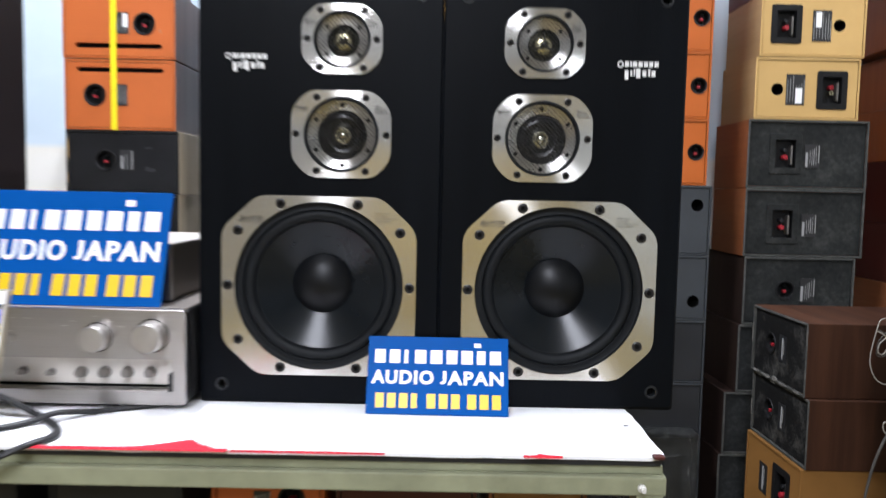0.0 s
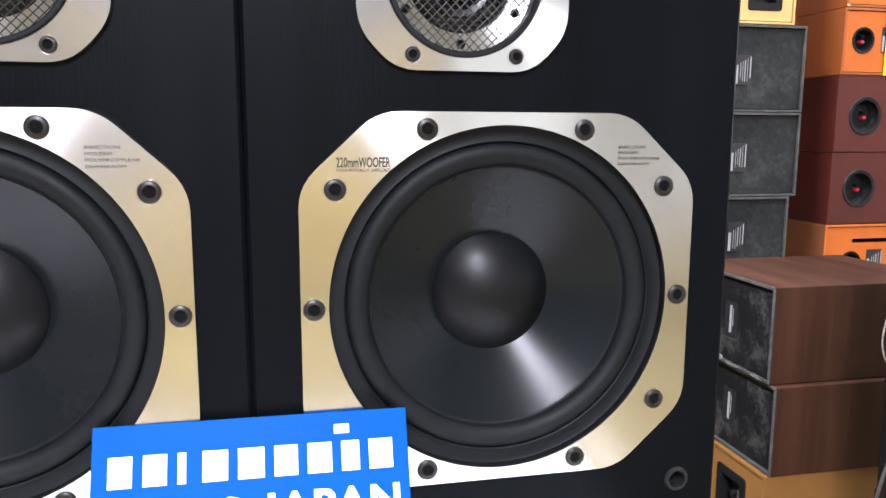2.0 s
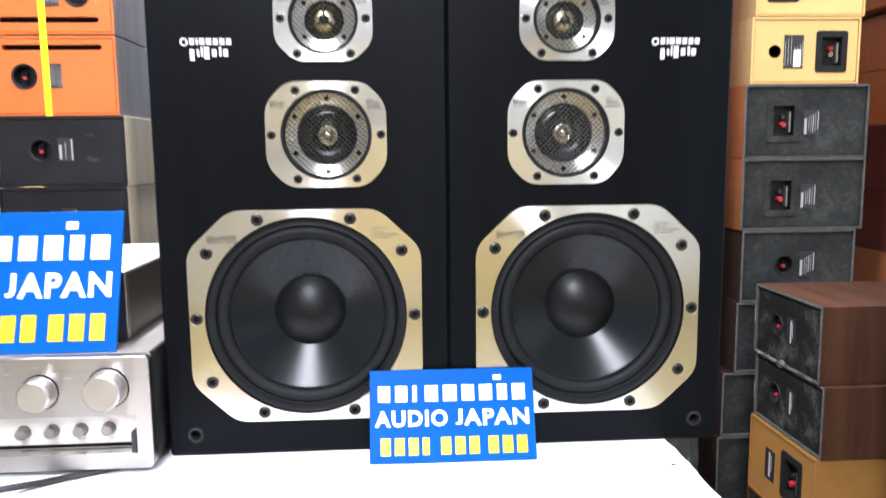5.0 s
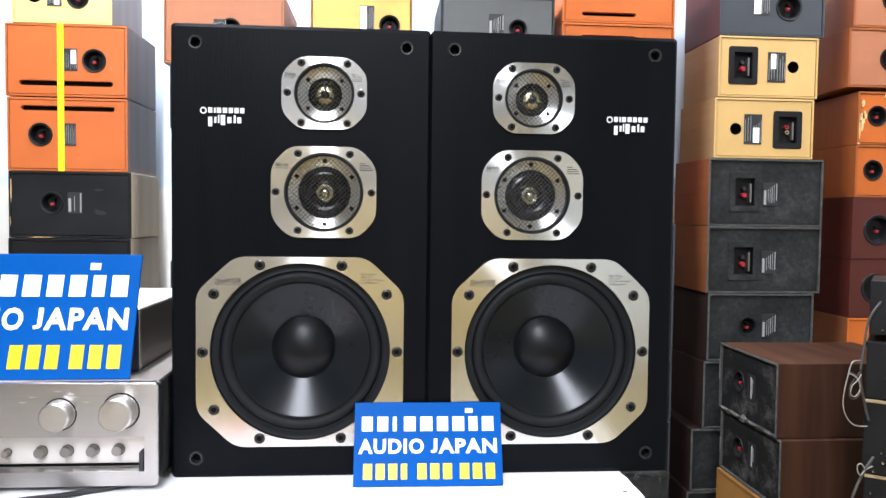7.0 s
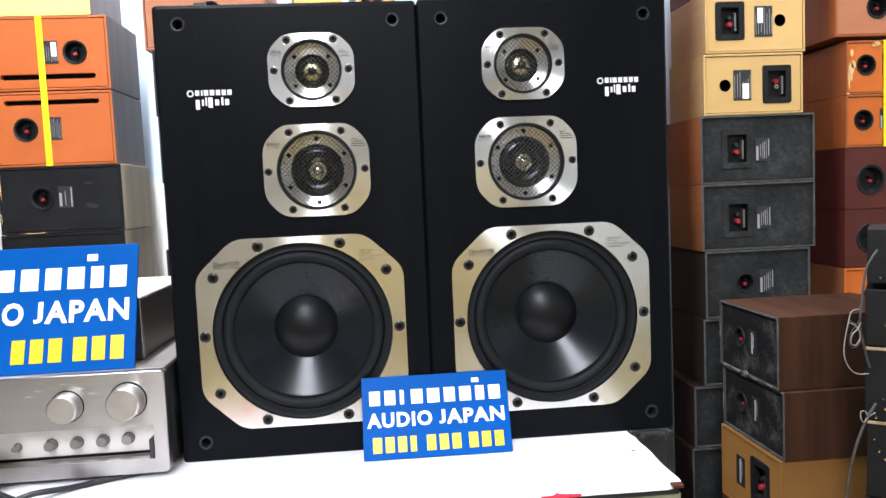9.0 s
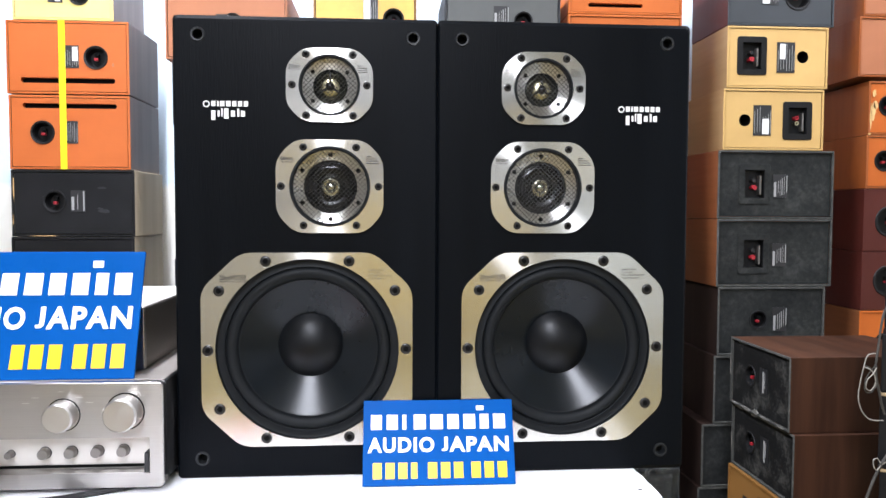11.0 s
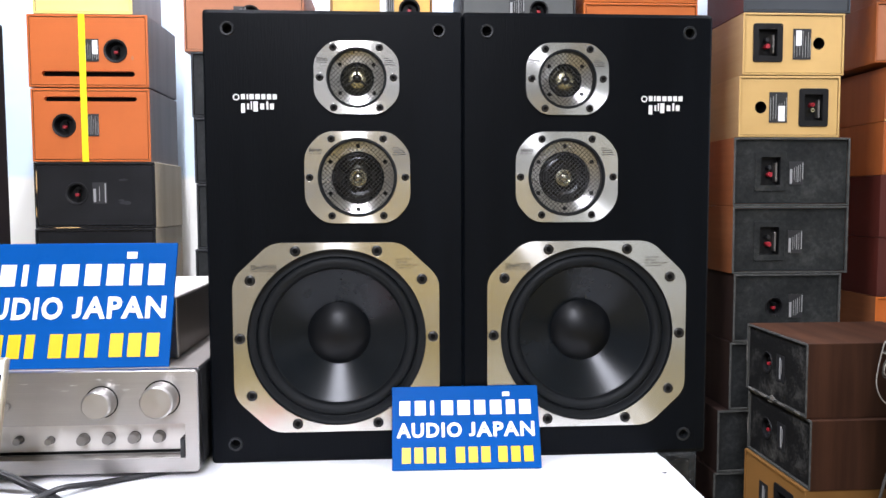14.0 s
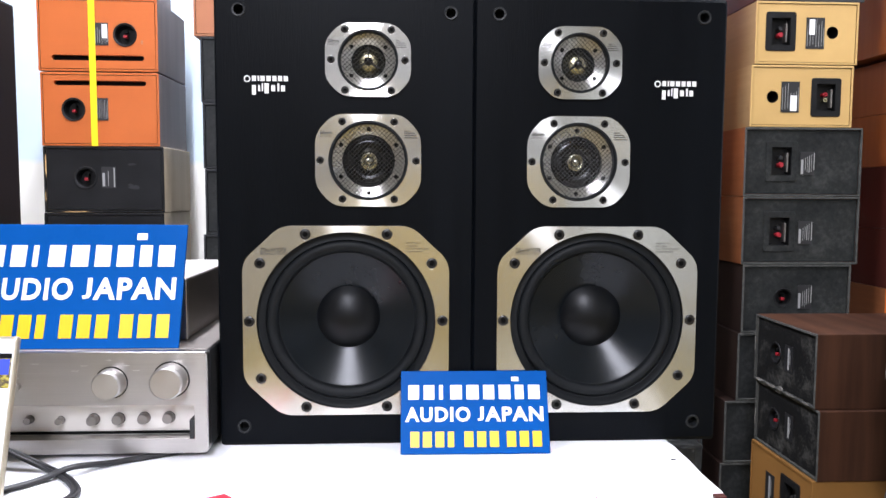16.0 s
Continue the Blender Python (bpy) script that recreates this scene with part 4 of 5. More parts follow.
# ---------------------------------------------------------------- stacked second-hand speakers
def shelf_speaker(m, w, h, d, shell, panel, label, cups=(), plates=(), ports=(), slots=(), group="stacked speakers", rim=0.007, edge="", inset=0.0022):
    """A small loudspeaker lying on its side, its back towards the room. Origin: lower left corner of the back, +y into the box.
    cups: (x, z, r, kind); plates: (x0, x1, z0, z1, style); ports: (x, z, r); slots: (x0, x1, z0, z1)."""
    t = thing("bookshelf_speaker", m, label, "speaker", group)
    body = bmesh.new()
    bmesh.ops.create_cube(body, size=1, matrix=Matrix.Translation((w / 2, d / 2, h / 2)) @ Matrix.Diagonal((w, d, h, 1)))
    face = [f for f in body.faces if f.normal.y < -0.9]
    bmesh.ops.inset_region(body, faces=face, thickness=rim, depth=0)
    bmesh.ops.delete(body, geom=face, context="FACES_ONLY")
    sharp = [e for e in body.edges if len(e.link_faces) == 2 and e.calc_face_angle() > 1.0]
    bmesh.ops.bevel(body, geom=sharp, offset=0.0016, segments=2, profile=0.6, affect="EDGES")
    inner = [e for e in body.edges if len(e.link_faces) == 1]
    ext = bmesh.ops.extrude_edge_only(body, edges=inner)
    for v in [g for g in ext["geom"] if isinstance(g, bmesh.types.BMVert)]:
        v.co.y += inset + 0.001
    cab = part("cabinet", body, shell, t)
    if edge:
        cab.data.materials.append(M[edge])
        for p in cab.data.polygons:
            c = p.center
            if p.normal.y < -0.25 or (0.003 < c.x < w - 0.003 and 0.003 < c.z < h - 0.003 and c.y < inset + 0.002):
                p.material_index = 1
    holes = []
    for x, z, r, kind in cups:
        holes.append(ring_points(r, 28, x, z) if kind == "round" else [(x - r * 1.02, z - r * 1.4), (x + r * 1.02, z - r * 1.4), (x + r * 1.02, z + r * 1.4), (x - r * 1.02, z + r * 1.4)])
    holes += [ring_points(r, 24, x, z) for x, z, r in ports]
    for x0, x1, z0, z1 in slots:
        q = (z1 - z0) / 2
        holes.append([(x0 + q + q * math.cos(a), (z0 + z1) / 2 + q * math.sin(a)) for a in [math.pi / 2 + math.pi * k / 6 for k in range(7)]] + [(x1 - q + q * math.cos(a), (z0 + z1) / 2 + q * math.sin(a)) for a in [-math.pi / 2 + math.pi * k / 6 for k in range(7)]])
    e = rim - 0.0004
    part("back_panel", sheet([(e, e), (w - e, e), (w - e, h - e), (e, h - e)], holes, inset, inset + 0.012), panel, t)
    for x, z, r, kind in cups:
        if kind == "round":
            cup = part("terminal_cup", lathe([(r * 0.98, 0.012), (r * 0.98, -0.001), (r * 1.16, -0.002), (r * 1.2, 0.0)][::-1], 36), "black_plastic", t, "black terminal cup", pose(x, inset, z), True)
            part("cup_floor", lathe([(r * 0.99, 0.010), (r * 0.8, 0.022), (0, 0.022)], 28), "black_plastic", cup)
            part("binding_post", block(-0.0045, 0.0040, 0.001, 0.013, -0.007, 0.000, 0.0015), "red_plastic", cup, "red terminal clip")
            part("binding_post", block(-0.004, 0.006, 0.003, 0.014, 0.004, 0.011, 0.0015), "void", cup, "black terminal clip")
        else:
            q, v = r * 1.02, r * 1.4
            cup = part("terminal_cup", sheet(round_outline(r * 3.2, r * 4.0, 0.004, 0.004, 0.004, 3), [[(-q, -v), (q, -v), (q, v), (-q, v)]], -0.002, 0.0, 0.0008), panel if panel.startswith("dust") else "black_plastic", t, "square black terminal plate", pose(x, inset, z))
            part("cup_floor", block(-q, q, 0.018, 0.02, -v, v), "black_plastic", cup)
            for wx0, wx1, wz0, wz1 in ((-q, -q + 0.0008, -v, v), (q - 0.0008, q, -v, v), (-q + 0.0008, q - 0.0008, v - 0.0008, v), (-q + 0.0008, q - 0.0008, -v, -v + 0.0008)):
                part("cup_wall", block(wx0, wx1, -0.001, 0.018, wz0, wz1), "black_plastic", cup)
            part("lever", block(q * 0.55, q * 0.75, 0.002, 0.018, -v * 0.75, v * 0.6, 0.0008, 1), "small_knob", cup, "grey plastic lever")
            if kind == "clip":
                part("binding_post", lathe([(0, -0.006), (0.006, -0.006), (0.007, 0.002), (0.005, 0.018)], 16), "red_plastic", cup, "red screw terminal", pose(0, 0.004, -r * 0.35), True)
                part("binding_post", lathe([(0, -0.004), (0.005, -0.004), (0.006, 0.004), (0.005, 0.018)], 16), "wire", cup, "dark metal terminal", pose(0, 0.006, r * 0.35), True)
            else:
                for bz, mt in ((r * 0.32, "red_plastic"), (-r * 0.25, "gold")):
                    part("binding_post", lathe([(0.002, 0.002), (0.003, -0.002), (0.0055, -0.002), (0.0055, 0.018)], 18), mt, cup, "round terminal socket", pose(0, 0.004, bz), True)
    for x, z, r in ports:
        part("bass_port", lathe([(r * 0.99, 0.0005), (r * 0.97, 0.05), (0, 0.05)], 24), "void", t, "dark round bass port", pose(x, inset, z))
    for x0, x1, z0, z1 in slots:
        part("port_slot", block(x0 - 0.002, x1 + 0.002, inset + 0.013, inset + 0.04, z0 - 0.002, z1 + 0.002), "void", t, "dark slotted bass port")
    for x0, x1, z0, z1, style in plates:
        pl = part("rating_plate", block(x0, x1, inset - 0.001, inset, z0, z1), "label_black", t, "black rating plate")
        wd, r = x1 - x0, random.Random(int((x0 + z0 * 7) * 10000))
        ht = z1 - z0
        if style == "v":
            rects = [(x0 + wd * 0.05, x0 + wd * 0.21, z0 + ht * 0.04, z0 + ht * 0.66)]
            rects += [(x0 + wd * u, x0 + wd * (u + wide), z0 + ht * (0.05 + 0.20 * r.random()), z0 + ht * (0.60 + 0.38 * u)) for u, wide in ((0.34, 0.03), (0.48, 0.025), (0.60, 0.05), (0.76, 0.025), (0.92, 0.06))]
        elif style == "b":
            rects = [(x0 + wd * 0.06, x0 + wd * 0.24, z0 + ht * 0.08, z0 + ht * 0.70), (x0 + wd * 0.46, x0 + wd * 0.50, z0 + ht * 0.10, z1 - ht * 0.20), (x0 + wd * 0.86, x0 + wd * 0.95, z0 + ht * 0.05, z1 - ht * 0.05)]
        elif style == "k":
            rects = [(x0 + wd * 0.40, x0 + wd * 0.58, z0 + ht * 0.10, z0 + ht * 0.90), (x0 + wd * 0.66, x0 + wd * 0.70, z0 + ht * 0.30, z0 + ht * 0.84)]
        else:
            rects = [(x0 + wd * u, x0 + wd * (u + 0.024), z0 + ht * (0.05 + 0.10 * r.random()), z1 - ht * (0.05 + 0.35 * r.random())) for u in (0.06, 0.21, 0.36, 0.53, 0.68, 0.82, 0.94)]
        if style == "w":
            part("plate_block", bars([(x0 + wd * 0.03, x0 + wd * 0.46, z0 + (z1 - z0) * 0.04, z1 - (z1 - z0) * 0.04), ], inset - 0.0018, inset - 0.0014), "white_print", pl, "blank white field")
        if style == "r":
            part("plate_block", bars([(x0 + wd * 0.55, x0 + wd * 0.92, z0 + ht * 0.32, z0 + ht * 0.93)], inset - 0.0018, inset - 0.0014), "white_print", pl, "blank white field")
        if style == "h":
            half = x0 + x1 < w
            part("plate_block", bars([(x0 + wd * (0.50 if half else 0.16), x0 + wd * (0.86 if half else 0.46), z0 + (z1 - z0) * (0.05 if half else 0.45), z0 + (z1 - z0) * (0.55 if half else 0.94))], inset - 0.0018, inset - 0.0014), "white_print", pl, "blank white field")
        part("plate_print", bars(rects, inset - 0.0014, inset - 0.001), "label_white", pl, "unreadable white print")
    return t


Y0 = 0.97
# left column, top to bottom
def col(x0, z0, w, h, d, *a, **k):
    return shelf_speaker(pose(x0, Y0, z0), w, h, d, *a, **k)


col(-0.947, 1.527, 0.234, 0.165, 0.23, "grey_side", "lemon", "light yellow backed speaker lying on the orange pair", cups=[(0.1535, 0.063, 0.022, "round")], plates=[(0.082, 0.116, 0.042, 0.100, "h")], ports=[(0.053, 0.070, 0.021)], edge="lemon")
top_orange = col(-0.963, 1.352, 0.285, 0.174, 0.23, "grey_side", "orange", "orange-brown backed speaker with a slot port", cups=[(0.207, 0.088, 0.024, "round")], plates=[(0.135, 0.168, 0.062, 0.116, "r")], slots=[(0.032, 0.252, 0.026, 0.039)], edge="orange", inset=0.0006)
col(-0.960, 1.172, 0.282, 0.177, 0.23, "grey_side", "orange", "orange-brown backed speaker lying upside down with a slot port", cups=[(0.077, 0.088, 0.024, "round")], plates=[(0.133, 0.160, 0.062, 0.116, "n")], slots=[(0.032, 0.252, 0.146, 0.158)], edge="orange", inset=0.0006)
worn = col(-0.959, 1.010, 0.289, 0.161, 0.23, "tan_side", "black_board", "black backed speaker with olive-tan sides", cups=[(0.100, 0.085, 0.023, "round")], plates=[(0.138, 0.172, 0.060, 0.112, "b")], edge="black_plastic")
for k, z in enumerate((0.849, 0.688, 0.527, 0.366, 0.205)):
    col(-0.961 + 0.003 * (k % 2), z, 0.289, 0.160, 0.23, "tan_side", "black_board", "black backed speaker with olive-tan sides", cups=[(0.100, 0.085, 0.023, "round")], plates=[(0.138, 0.172, 0.060, 0.112, "v")], edge="black_plastic")
col(-0.962, 0.0, 0.292, 0.204, 0.23, "tan_side", "black_board", "black backed speaker with olive-tan sides at the foot of the stack", edge="black_plastic")
band = thing("packing_band", pose(-0.8335, Y0 - 0.001, 1.172), "bright yellow packing band round two orange speakers", "band")
part("strap", block(-0.0075, 0.0075, -0.0012, 0.0, 0, 0.354), "tape", band)
part("strap_top", block(-0.0075, 0.0075, -0.0012, 0.001, 0.353, 0.3545), "tape", band)

# column behind, left
col(-0.592, 1.440, 0.291, 0.175, 0.27, "pink", "pink", "pinkish brown backed speaker on top of a dark stack", cups=[(0.160, 0.088, 0.022, "round")], plates=[(0.120, 0.150, 0.080, 0.110, "v")])
for k, z in enumerate((1.281, 1.119, 0.957, 0.795, 0.633, 0.471, 0.309, 0.155, 0.0)):
    h = (1.440 if k == 0 else (1.281, 1.119, 0.957, 0.795, 0.633, 0.471, 0.309, 0.155)[k - 1]) - z - 0.001
    col(-0.577 + 0.003 * (k % 3), z, 0.290, h, 0.25, "dark_board", "dust_grey", "dark grey backed speaker in a stack behind", cups=[(0.15, 0.075, 0.022, "round")])
# middle top row on a tall stack
for x0, mats, kind in ((-0.238, ("ochre", "amber"), "yellow"), (0.085, ("dark_board", "slate_pale"), "dark grey")):
    w = 0.253 if kind == "yellow" else 0.290
    if kind == "yellow":
        col(x0, 1.460, w, 0.17, 0.25, *mats, "yellow backed speaker on top of a stack", cups=[(0.196, 0.088, 0.022, "round")], plates=[(0.122, 0.158, 0.075, 0.135, "w")])
    else:
        col(x0, 1.460, w, 0.17, 0.25, *mats, "dark grey backed speaker on top of a stack", cups=[(0.197, 0.090, 0.020, "round")], plates=[(0.122, 0.160, 0.075, 0.125, "v")])
    for k in range(9):
        h = 1.460 / 9
        col(x0 + 0.004 * (k % 2), h * k, w, h - 0.001, 0.25, "dark_board", "dust_grey", "dark grey backed speaker in a stack behind")
# column behind, right: three orange ones on dark ones
for z0, z1 in ((1.571, 1.74), (1.401, 1.570), (1.231, 1.400), (1.062, 1.230)):
    up = z0 > 1.5
    col(0.396, z0, 0.292, z1 - z0, 0.25, "orange_deep", "orange_deep", "bright orange backed speaker with a slot port", cups=[(0.262, 0.085, 0.018, "round")] if not up else [], slots=[(0.05, 0.19, 0.018 if up else 0.13, 0.028 if up else 0.14)])
for z0, z1, pz in ((0.881, 1.061, 0.13), (0.710, 0.880, 0.05), (0.544, 0.709, 0.10), (0.372, 0.543, 0.10), (0.19, 0.371, 0.10), (0.0, 0.189, 0.10)):
    col(0.406, z0, 0.298, z1 - z0, 0.25, "slate", "slate" if z0 > 0.6 else "dark_board", "dark grey backed speaker with a round port" if z0 > 0.7 else "dark grey backed speaker in a stack behind", ports=[(0.262, pz, 0.016)] if z0 > 0.7 else [])

# right column
col(0.807, 1.551, 0.282, 0.175, 0.227, "maroon", "slate", "slate grey backed speaker with maroon sides on the yellow pair", cups=[(0.186, 0.077, 0.030, "round")], plates=[(0.090, 0.134, 0.054, 0.118, "w")], edge="slate")
col(0.808, 1.393, 0.268, 0.157, 0.227, "tan_wood", "yellow", "pale yellow backed speaker with a square terminal plate", cups=[(0.066, 0.082, 0.0245, "clip")], plates=[(0.132, 0.180, 0.040, 0.118, "h")], ports=[(0.201, 0.081, 0.0155)], edge="yellow")
col(0.801, 1.235, 0.268, 0.156, 0.227, "tan_wood", "yellow", "pale yellow backed speaker lying upside down with a square terminal plate", cups=[(0.198, 0.076, 0.0245, "socket")], plates=[(0.080, 0.128, 0.037, 0.115, "h")], ports=[(0.058, 0.076, 0.0155)], edge="yellow")
col(0.790, 1.058, 0.311, 0.176, 0.227, "teak", "dust_black", "dusty black backed speaker with reddish wood sides", cups=[(0.100, 0.090, 0.026, "clip")], plates=[(0.150, 0.188, 0.055, 0.115, "v")], edge="grey_edge", inset=0.005)
col(0.791, 0.882, 0.310, 0.175, 0.227, "teak", "dust_black", "dusty black backed speaker with reddish wood sides", cups=[(0.100, 0.085, 0.026, "clip")], plates=[(0.150, 0.188, 0.052, 0.112, "v")], edge="grey_edge", inset=0.005)
col(0.797, 0.702, 0.289, 0.179, 0.27, "walnut_dark", "dust_black", "dusty black backed speaker with dark walnut sides", cups=[(0.112, 0.092, 0.021, "round")], plates=[(0.150, 0.188, 0.062, 0.125, "v")], edge="grey_edge", inset=0.005)
for x0, z0, z1 in ((0.790, 0.522, 0.701), (0.761, 0.355, 0.521), (0.753, 0.178, 0.354), (0.753, 0.0, 0.177)):
    col(x0, z0, 0.295, z1 - z0, 0.27, "walnut_dark", "dust_grey", "dusty dark backed speaker with worn walnut sides", cups=[(0.15, 0.09, 0.021, "round")], edge="grey_edge", inset=0.005)

# far right column
col(1.168, 1.582, 0.30, 0.168, 0.27, "teak_up", "pink", "pinkish brown backed speaker on top of its twin", cups=[(0.110, 0.075, 0.026, "round")], plates=[(0.165, 0.20, 0.04, 0.10, "v")])
col(1.159, 1.427, 0.31, 0.154, 0.27, "teak_up", "pink", "pinkish brown backed speaker on the orange pair", cups=[(0.118, 0.075, 0.026, "round")], plates=[(0.175, 0.21, 0.04, 0.10, "v")])
chipped = col(1.190, 1.277, 0.27, 0.139, 0.27, "teak_up", "orange_deep", "orange backed speaker with chipped edges", cups=[(0.055, 0.076, 0.023, "round")], plates=[(0.100, 0.13, 0.05, 0.105, "v")])
col(1.188, 1.138, 0.27, 0.138, 0.27, "teak_up", "orange_deep", "orange backed speaker under its twin", cups=[(0.050, 0.072, 0.023, "round")], plates=[(0.095, 0.125, 0.047, 0.10, "v")])
col(1.185, 0.974, 0.30, 0.163, 0.27, "maroon", "maroon", "maroon speaker with a large round terminal recess", cups=[(0.072, 0.078, 0.034, "round")], rim=0.003, inset=0.0005)
col(1.184, 0.818, 0.30, 0.155, 0.27, "maroon", "maroon", "maroon speaker with a large round terminal recess", cups=[(0.072, 0.078, 0.034, "round")], rim=0.003, inset=0.0005)
col(1.182, 0.640, 0.30, 0.177, 0.27, "teak", "orange_deep", "orange backed speaker with a slot port", cups=[(0.07, 0.09, 0.023, "round")], plates=[(0.11, 0.15, 0.06, 0.12, "v")], slots=[(0.07, 0.22, 0.135, 0.145)], edge="orange_deep")
for k in range(4):
    col(1.182, 0.16 * k, 0.30, 0.159, 0.27, "maroon", "maroon", "maroon speaker at the foot of a stack", cups=[(0.072, 0.078, 0.034, "round")])

def chip(parent, x, z, w, h, seed, y=-0.0008, material="chip"):
    """A ragged flake of bare board where the finish has come off."""
    r = random.Random(seed)
    pts = [(x + 0.5 * w * math.cos(a) * r.uniform(0.55, 1.0), z + 0.5 * h * math.sin(a) * r.uniform(0.6, 1.0)) for a in [2 * math.pi * k / 14 for k in range(14)]]
    return part("chip", sheet(pts, [], y, y + 0.0012), material, parent, "pale chipped spot")


for k, (x, z, w, h) in enumerate(((0.0125, 0.060, 0.014, 0.060), (0.014, 0.108, 0.012, 0.024), (0.018, 0.078, 0.014, 0.030), (0.006, 0.050, 0.006, 0.085), (0.084, 0.130, 0.024, 0.014), (0.076, 0.127, 0.012, 0.010), (0.004, 0.003, 0.010, 0.006))):
    chip(chipped, x, z, w, h, 20 + k)
for k, (x, z, w, h) in enumerate(((0.0062, 0.115, 0.003, 0.070), (0.004, 0.040, 0.002, 0.03), (0.075, 0.0015, 0.085, 0.003))):
    chip(worn, x, z, w, h, 40 + k)
for k, (x, z, w, h) in enumerate(((0.212, 0.118, 0.024, 0.008), (0.216, 0.062, 0.034, 0.013), (0.206, 0.068, 0.018, 0.006))):
    chip(worn, x, z, w, h, 46 + k, 0.0018, "dark_board")
chip(top_orange, 0.2475, 0.071, 0.007, 0.013, 51, -0.0004, "pink")
band = thing("packing_band", pose(1.2985, Y0 - 0.001, 1.138), "bright yellow packing band round two orange speakers", "band")
part("strap", block(-0.0075, 0.0075, -0.0012, 0.0, 0, 0.278), "tape", band)

# walnut pair turned sideways, on an ochre one
def turned(x, y, z0, w, h, d, *a, **k):
    """Its back looks towards the table; x, y: the near corner."""
    return shelf_speaker(pose(x, y + w, z0, 0, 0, -90), w, h, d, *a, **k)


walnut_top = turned(0.771, 0.567, 0.617, 0.270, 0.158, 0.34, "walnut", "dirty_black", "walnut speaker with a dirty black back, lying on its twin", cups=[(0.092, 0.082, 0.021, "round")], plates=[(0.135, 0.170, 0.05, 0.11, "k")], edge="grey_edge", group="walnut speakers", inset=0.005)
walnut_low = turned(0.776, 0.555, 0.467, 0.280, 0.149, 0.34, "walnut", "dirty_black", "walnut speaker with a dirty black back under its twin", cups=[(0.085, 0.075, 0.021, "round")], plates=[(0.135, 0.170, 0.045, 0.105, "k")], edge="grey_edge", group="walnut speakers", inset=0.005)
turned(0.770, 0.560, 0.290, 0.275, 0.176, 0.34, "ochre", "ochre", "ochre yellow speaker under the walnut pair", cups=[(0.185, 0.095, 0.026, "clip")], plates=[(0.075, 0.115, 0.055, 0.125, "k")], group="walnut speakers")
turned(0.770, 0.560, 0.0, 0.275, 0.289, 0.34, "walnut", "dirty_black", "walnut speaker at the foot of the stack", group="walnut speakers", inset=0.005)


for k, (x, z, w, h) in enumerate(((0.030, 0.0035, 0.055, 0.006), (0.085, 0.004, 0.050, 0.008), (0.128, 0.007, 0.030, 0.014), (0.170, 0.0035, 0.045, 0.006), (0.235, 0.003, 0.035, 0.005), (0.003, 0.090, 0.004, 0.060))):
    chip(walnut_top, x, z, w, h, 60 + k, material="grey_chip")
for k, (x, z, w, h) in enumerate(((0.040, 0.1455, 0.060, 0.005), (0.110, 0.1455, 0.040, 0.006), (0.190, 0.146, 0.055, 0.004), (0.003, 0.060, 0.004, 0.050))):
    chip(walnut_low, x, z, w, h, 80 + k, material="grey_chip")


# black boxes with chipboard edges at the far right
def black_box(x0, y0, z0, w, h, d, glints, bare):
    """glints: (x, z, r) of bright terminals on the front; bare: whether the top board shows its chipboard edge."""
    t = thing("small_black_speaker", pose(x0, y0, z0, 0, 0, -36), "small black speaker with bright terminals in a stack", "speaker", "small black speakers")
    part("cabinet", block(0, w, 0, d, 0, h, 0.002), "black_board", t)
    if bare:
        part("top_edge", block(0.001, w - 0.002, -0.001, 0.003, h - 0.007, h - 0.001, 0.0008, 1), "bare_board", t, "bare chipboard edge")
    for x, z, r in glints:
        post = part("terminal", lathe([(0, -0.006), (r * 0.7, -0.006), (r, -0.004), (r, 0.0)], 14), "dome", t, "bright metal terminal", pose(x, 0, z), True)
        part("washer", lathe([(r, -0.0014), (r * 1.5, -0.0014), (r * 1.6, 0.0)], 14), "black_plastic", post)
    return t


for z0, h, dx, glints, bare in (
    (0.867, 0.100, 0.003, ((0.022, 0.010, 0.0022), (0.036, 0.015, 0.0030)), False),
    (0.750, 0.105, 0.0, ((0.034, 0.040, 0.0032), (0.040, 0.020, 0.0022)), False),
    (0.610, 0.139, -0.001, ((0.040, 0.070, 0.0026), (0.030, 0.042, 0.0016), (0.033, 0.024, 0.0030), (0.018, 0.006, 0.0020)), True),
    (0.462, 0.147, 0.003, ((0.012, 0.112, 0.0018), (0.020, 0.090, 0.0026), (0.030, 0.076, 0.0030)), True),
    (0.302, 0.158, 0.0, ((0.030, 0.080, 0.0028),), False),
    (0.0, 0.300, 0.0, (), False),
):
    black_box(0.836 + dx, 0.378, z0, 0.20, h, 0.155, glints, bare)

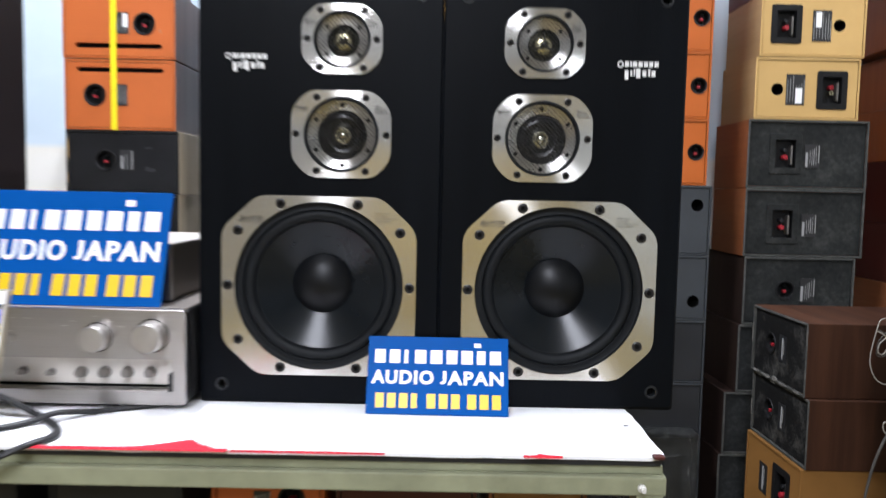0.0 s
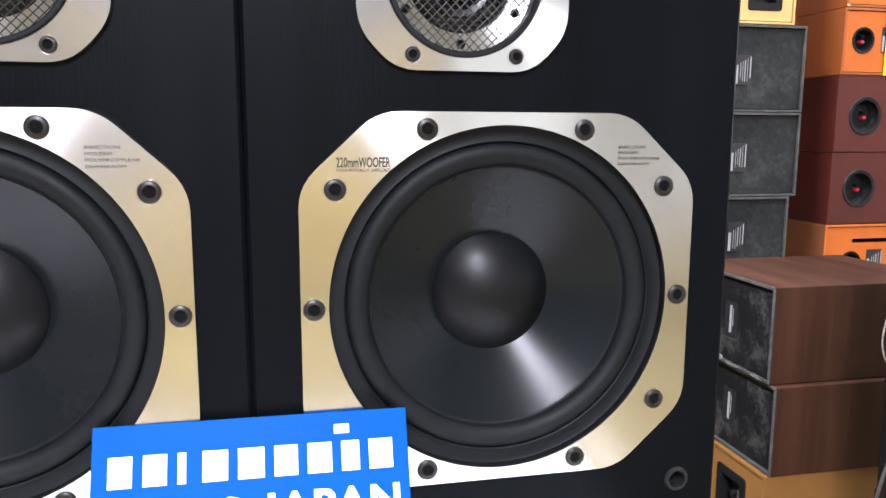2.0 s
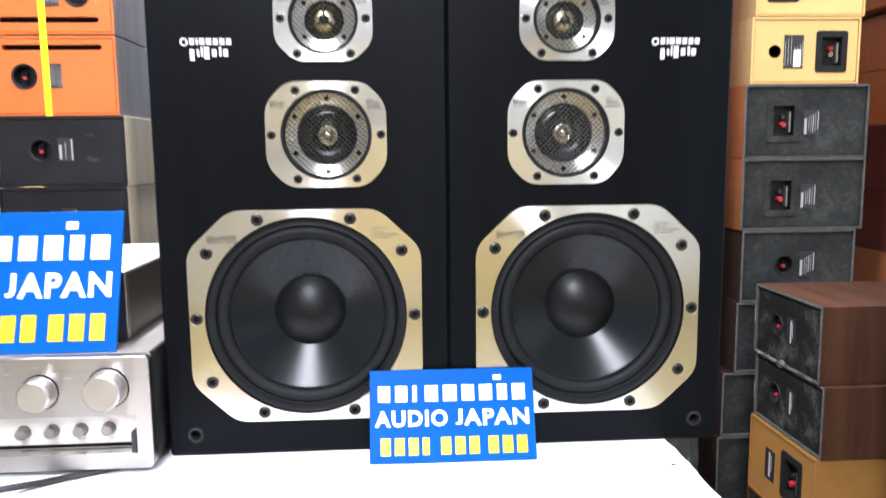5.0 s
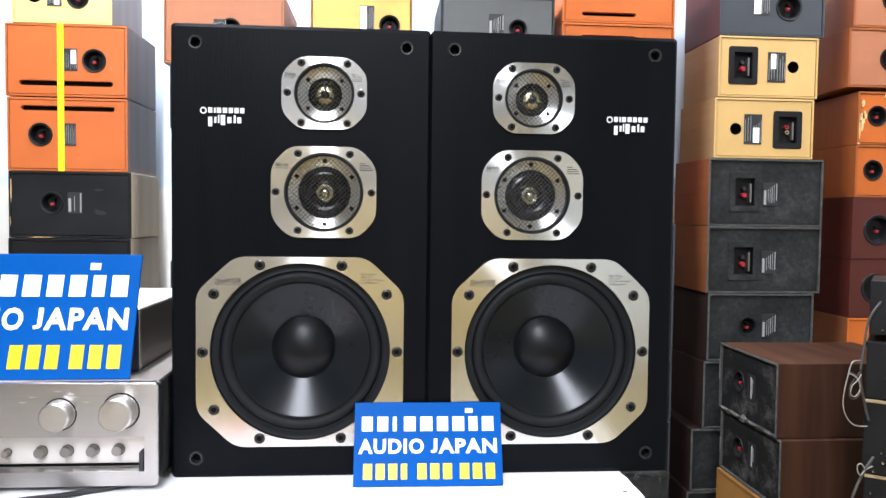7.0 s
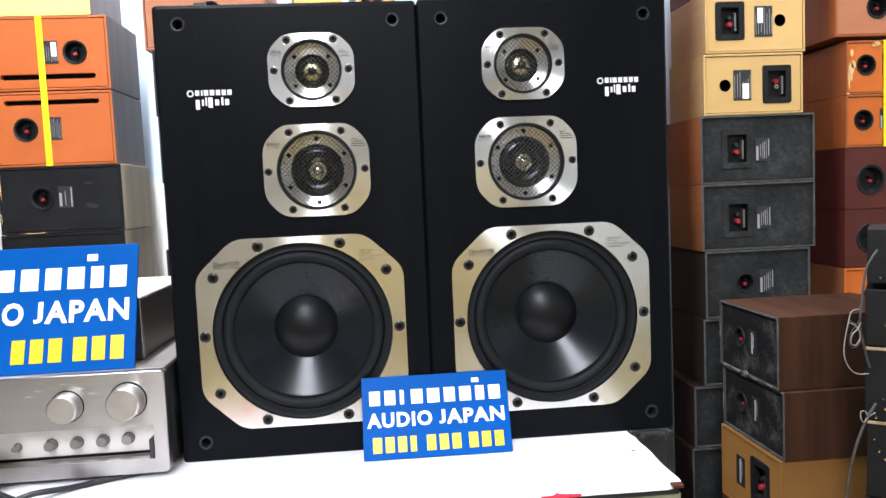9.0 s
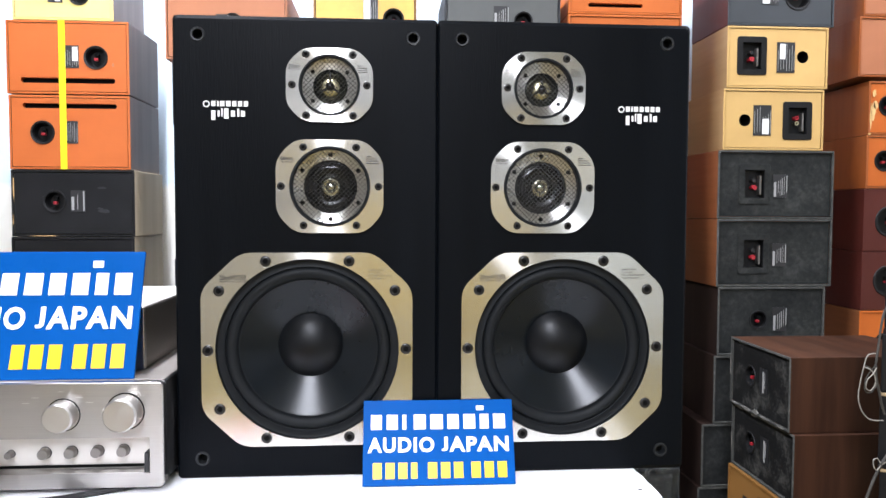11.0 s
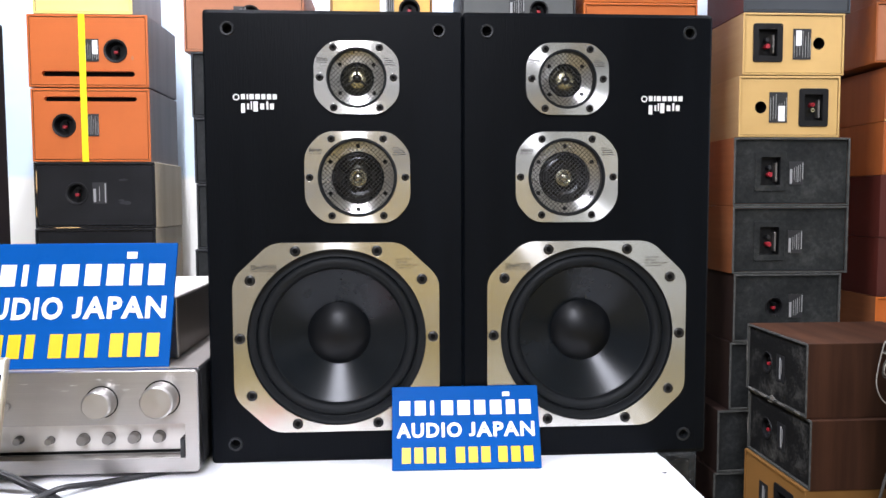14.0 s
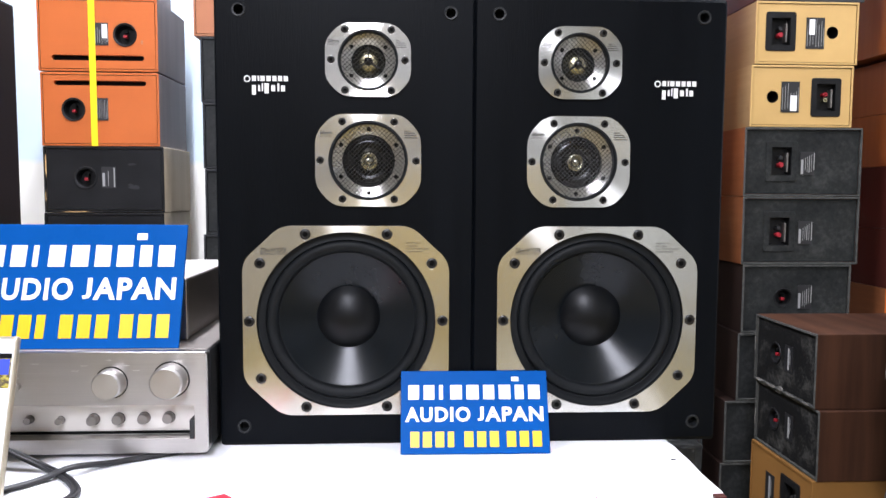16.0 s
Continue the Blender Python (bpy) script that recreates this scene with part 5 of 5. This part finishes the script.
for pts, r, mt, words in (
    ([(0.846, 0.358, 0.930), (0.830, 0.360, 0.905), (0.823, 0.361, 0.880), (0.819, 0.362, 0.840), (0.815, 0.362, 0.805), (0.816, 0.362, 0.780), (0.822, 0.362, 0.756), (0.828, 0.362, 0.730), (0.834, 0.362, 0.712)], 0.0022, "dark_cable", "dark grey loudspeaker cable hanging beside black boxes"),
    ([(0.791, 0.359, 0.799), (0.802, 0.358, 0.794), (0.810, 0.358, 0.784), (0.812, 0.358, 0.769), (0.804, 0.358, 0.757), (0.795, 0.358, 0.761), (0.797, 0.358, 0.776), (0.806, 0.357, 0.786), (0.815, 0.360, 0.797)], 0.0011, "grey_cable", "thin grey loudspeaker cable hanging in a small loop"),
    ([(0.793, 0.360, 0.802), (0.804, 0.359, 0.796), (0.813, 0.359, 0.785), (0.815, 0.359, 0.768), (0.806, 0.359, 0.753), (0.794, 0.359, 0.756), (0.795, 0.359, 0.778), (0.812, 0.360, 0.801)], 0.0009, "dark_cable", "thin dark loudspeaker cable hanging in a small loop"),
    ([(0.816, 0.364, 0.822), (0.800, 0.364, 0.818), (0.793, 0.364, 0.795), (0.787, 0.364, 0.766), (0.785, 0.364, 0.744), (0.788, 0.363, 0.727), (0.797, 0.363, 0.711), (0.810, 0.362, 0.702), (0.832, 0.362, 0.701)], 0.0011, "grey_cable", "thin grey loudspeaker cable hanging in a loose arc"),
    ([(0.842, 0.358, 0.628), (0.830, 0.360, 0.621), (0.821, 0.360, 0.611), (0.815, 0.360, 0.619), (0.815, 0.360, 0.630), (0.822, 0.360, 0.632), (0.828, 0.360, 0.624)], 0.0012, "grey_cable", "pale grey cable end curled round a terminal"),
    ([(0.845, 0.360, 0.645), (0.832, 0.361, 0.625), (0.825, 0.362, 0.610), (0.816, 0.362, 0.590), (0.805, 0.362, 0.559), (0.796, 0.363, 0.518), (0.790, 0.364, 0.470), (0.786, 0.364, 0.40), (0.785, 0.364, 0.20), (0.790, 0.364, 0.003)], 0.0026, "dark_cable", "dark grey loudspeaker cable hanging to the floor"),
):
    tagged(part("cable", tube(pts, r), mt, smooth=True), words, "cable", "hanging cables")

# wrapped box in the gap beside the table
wrapped = thing("wrapped_box", pose(0.470, 0.905, 0), "dark box wrapped in crumpled clear plastic film beside the table", "box")
part("carton", block(0.005, 0.195, 0.006, 0.052, 0, 0.417, 0.003), "dark_board", wrapped)
fm = block(0, 0.20, 0, 0.056, 0.0, 0.425, 0.006)
bmesh.ops.subdivide_edges(fm, edges=fm.edges[:], cuts=15, use_grid_fill=True)
r3 = random.Random(9)
for v in fm.verts:
    v.co += Vector((r3.uniform(-1, 1), r3.uniform(-1, 0.3), r3.uniform(-0.3, 0.6))) * 0.009
part("film", fm, "film", wrapped, "crumpled clear plastic film")

# things on the shelf under the table
shelf_speaker(pose(-0.262, -0.10, 0.316), 0.135, 0.372, 0.2, "orange", "orange", "orange-brown speaker on the shelf under the table", cups=[(0.095, 0.345, 0.014, "round")], plates=[(0.05, 0.07, 0.338, 0.355, "v")], group="speakers under the table")
shelf_speaker(pose(-0.46, -0.09, 0.316), 0.16, 0.365, 0.2, "dark_board", "dark_board", "dark speaker on the shelf under the table", group="speakers under the table")
shelf_speaker(pose(-0.115, -0.09, 0.316), 0.17, 0.36, 0.2, "maroon", "maroon", "dark maroon speaker on the shelf under the table", group="speakers under the table")
shelf_speaker(pose(0.07, -0.08, 0.316), 0.12, 0.365, 0.2, "teak", "ochre", "ochre speaker on the shelf under the table", group="speakers under the table")
shelf_speaker(pose(-0.72, -0.09, 0.316), 0.22, 0.365, 0.2, "dark_board", "dark_board", "dark speaker on the shelf under the table", group="speakers under the table")
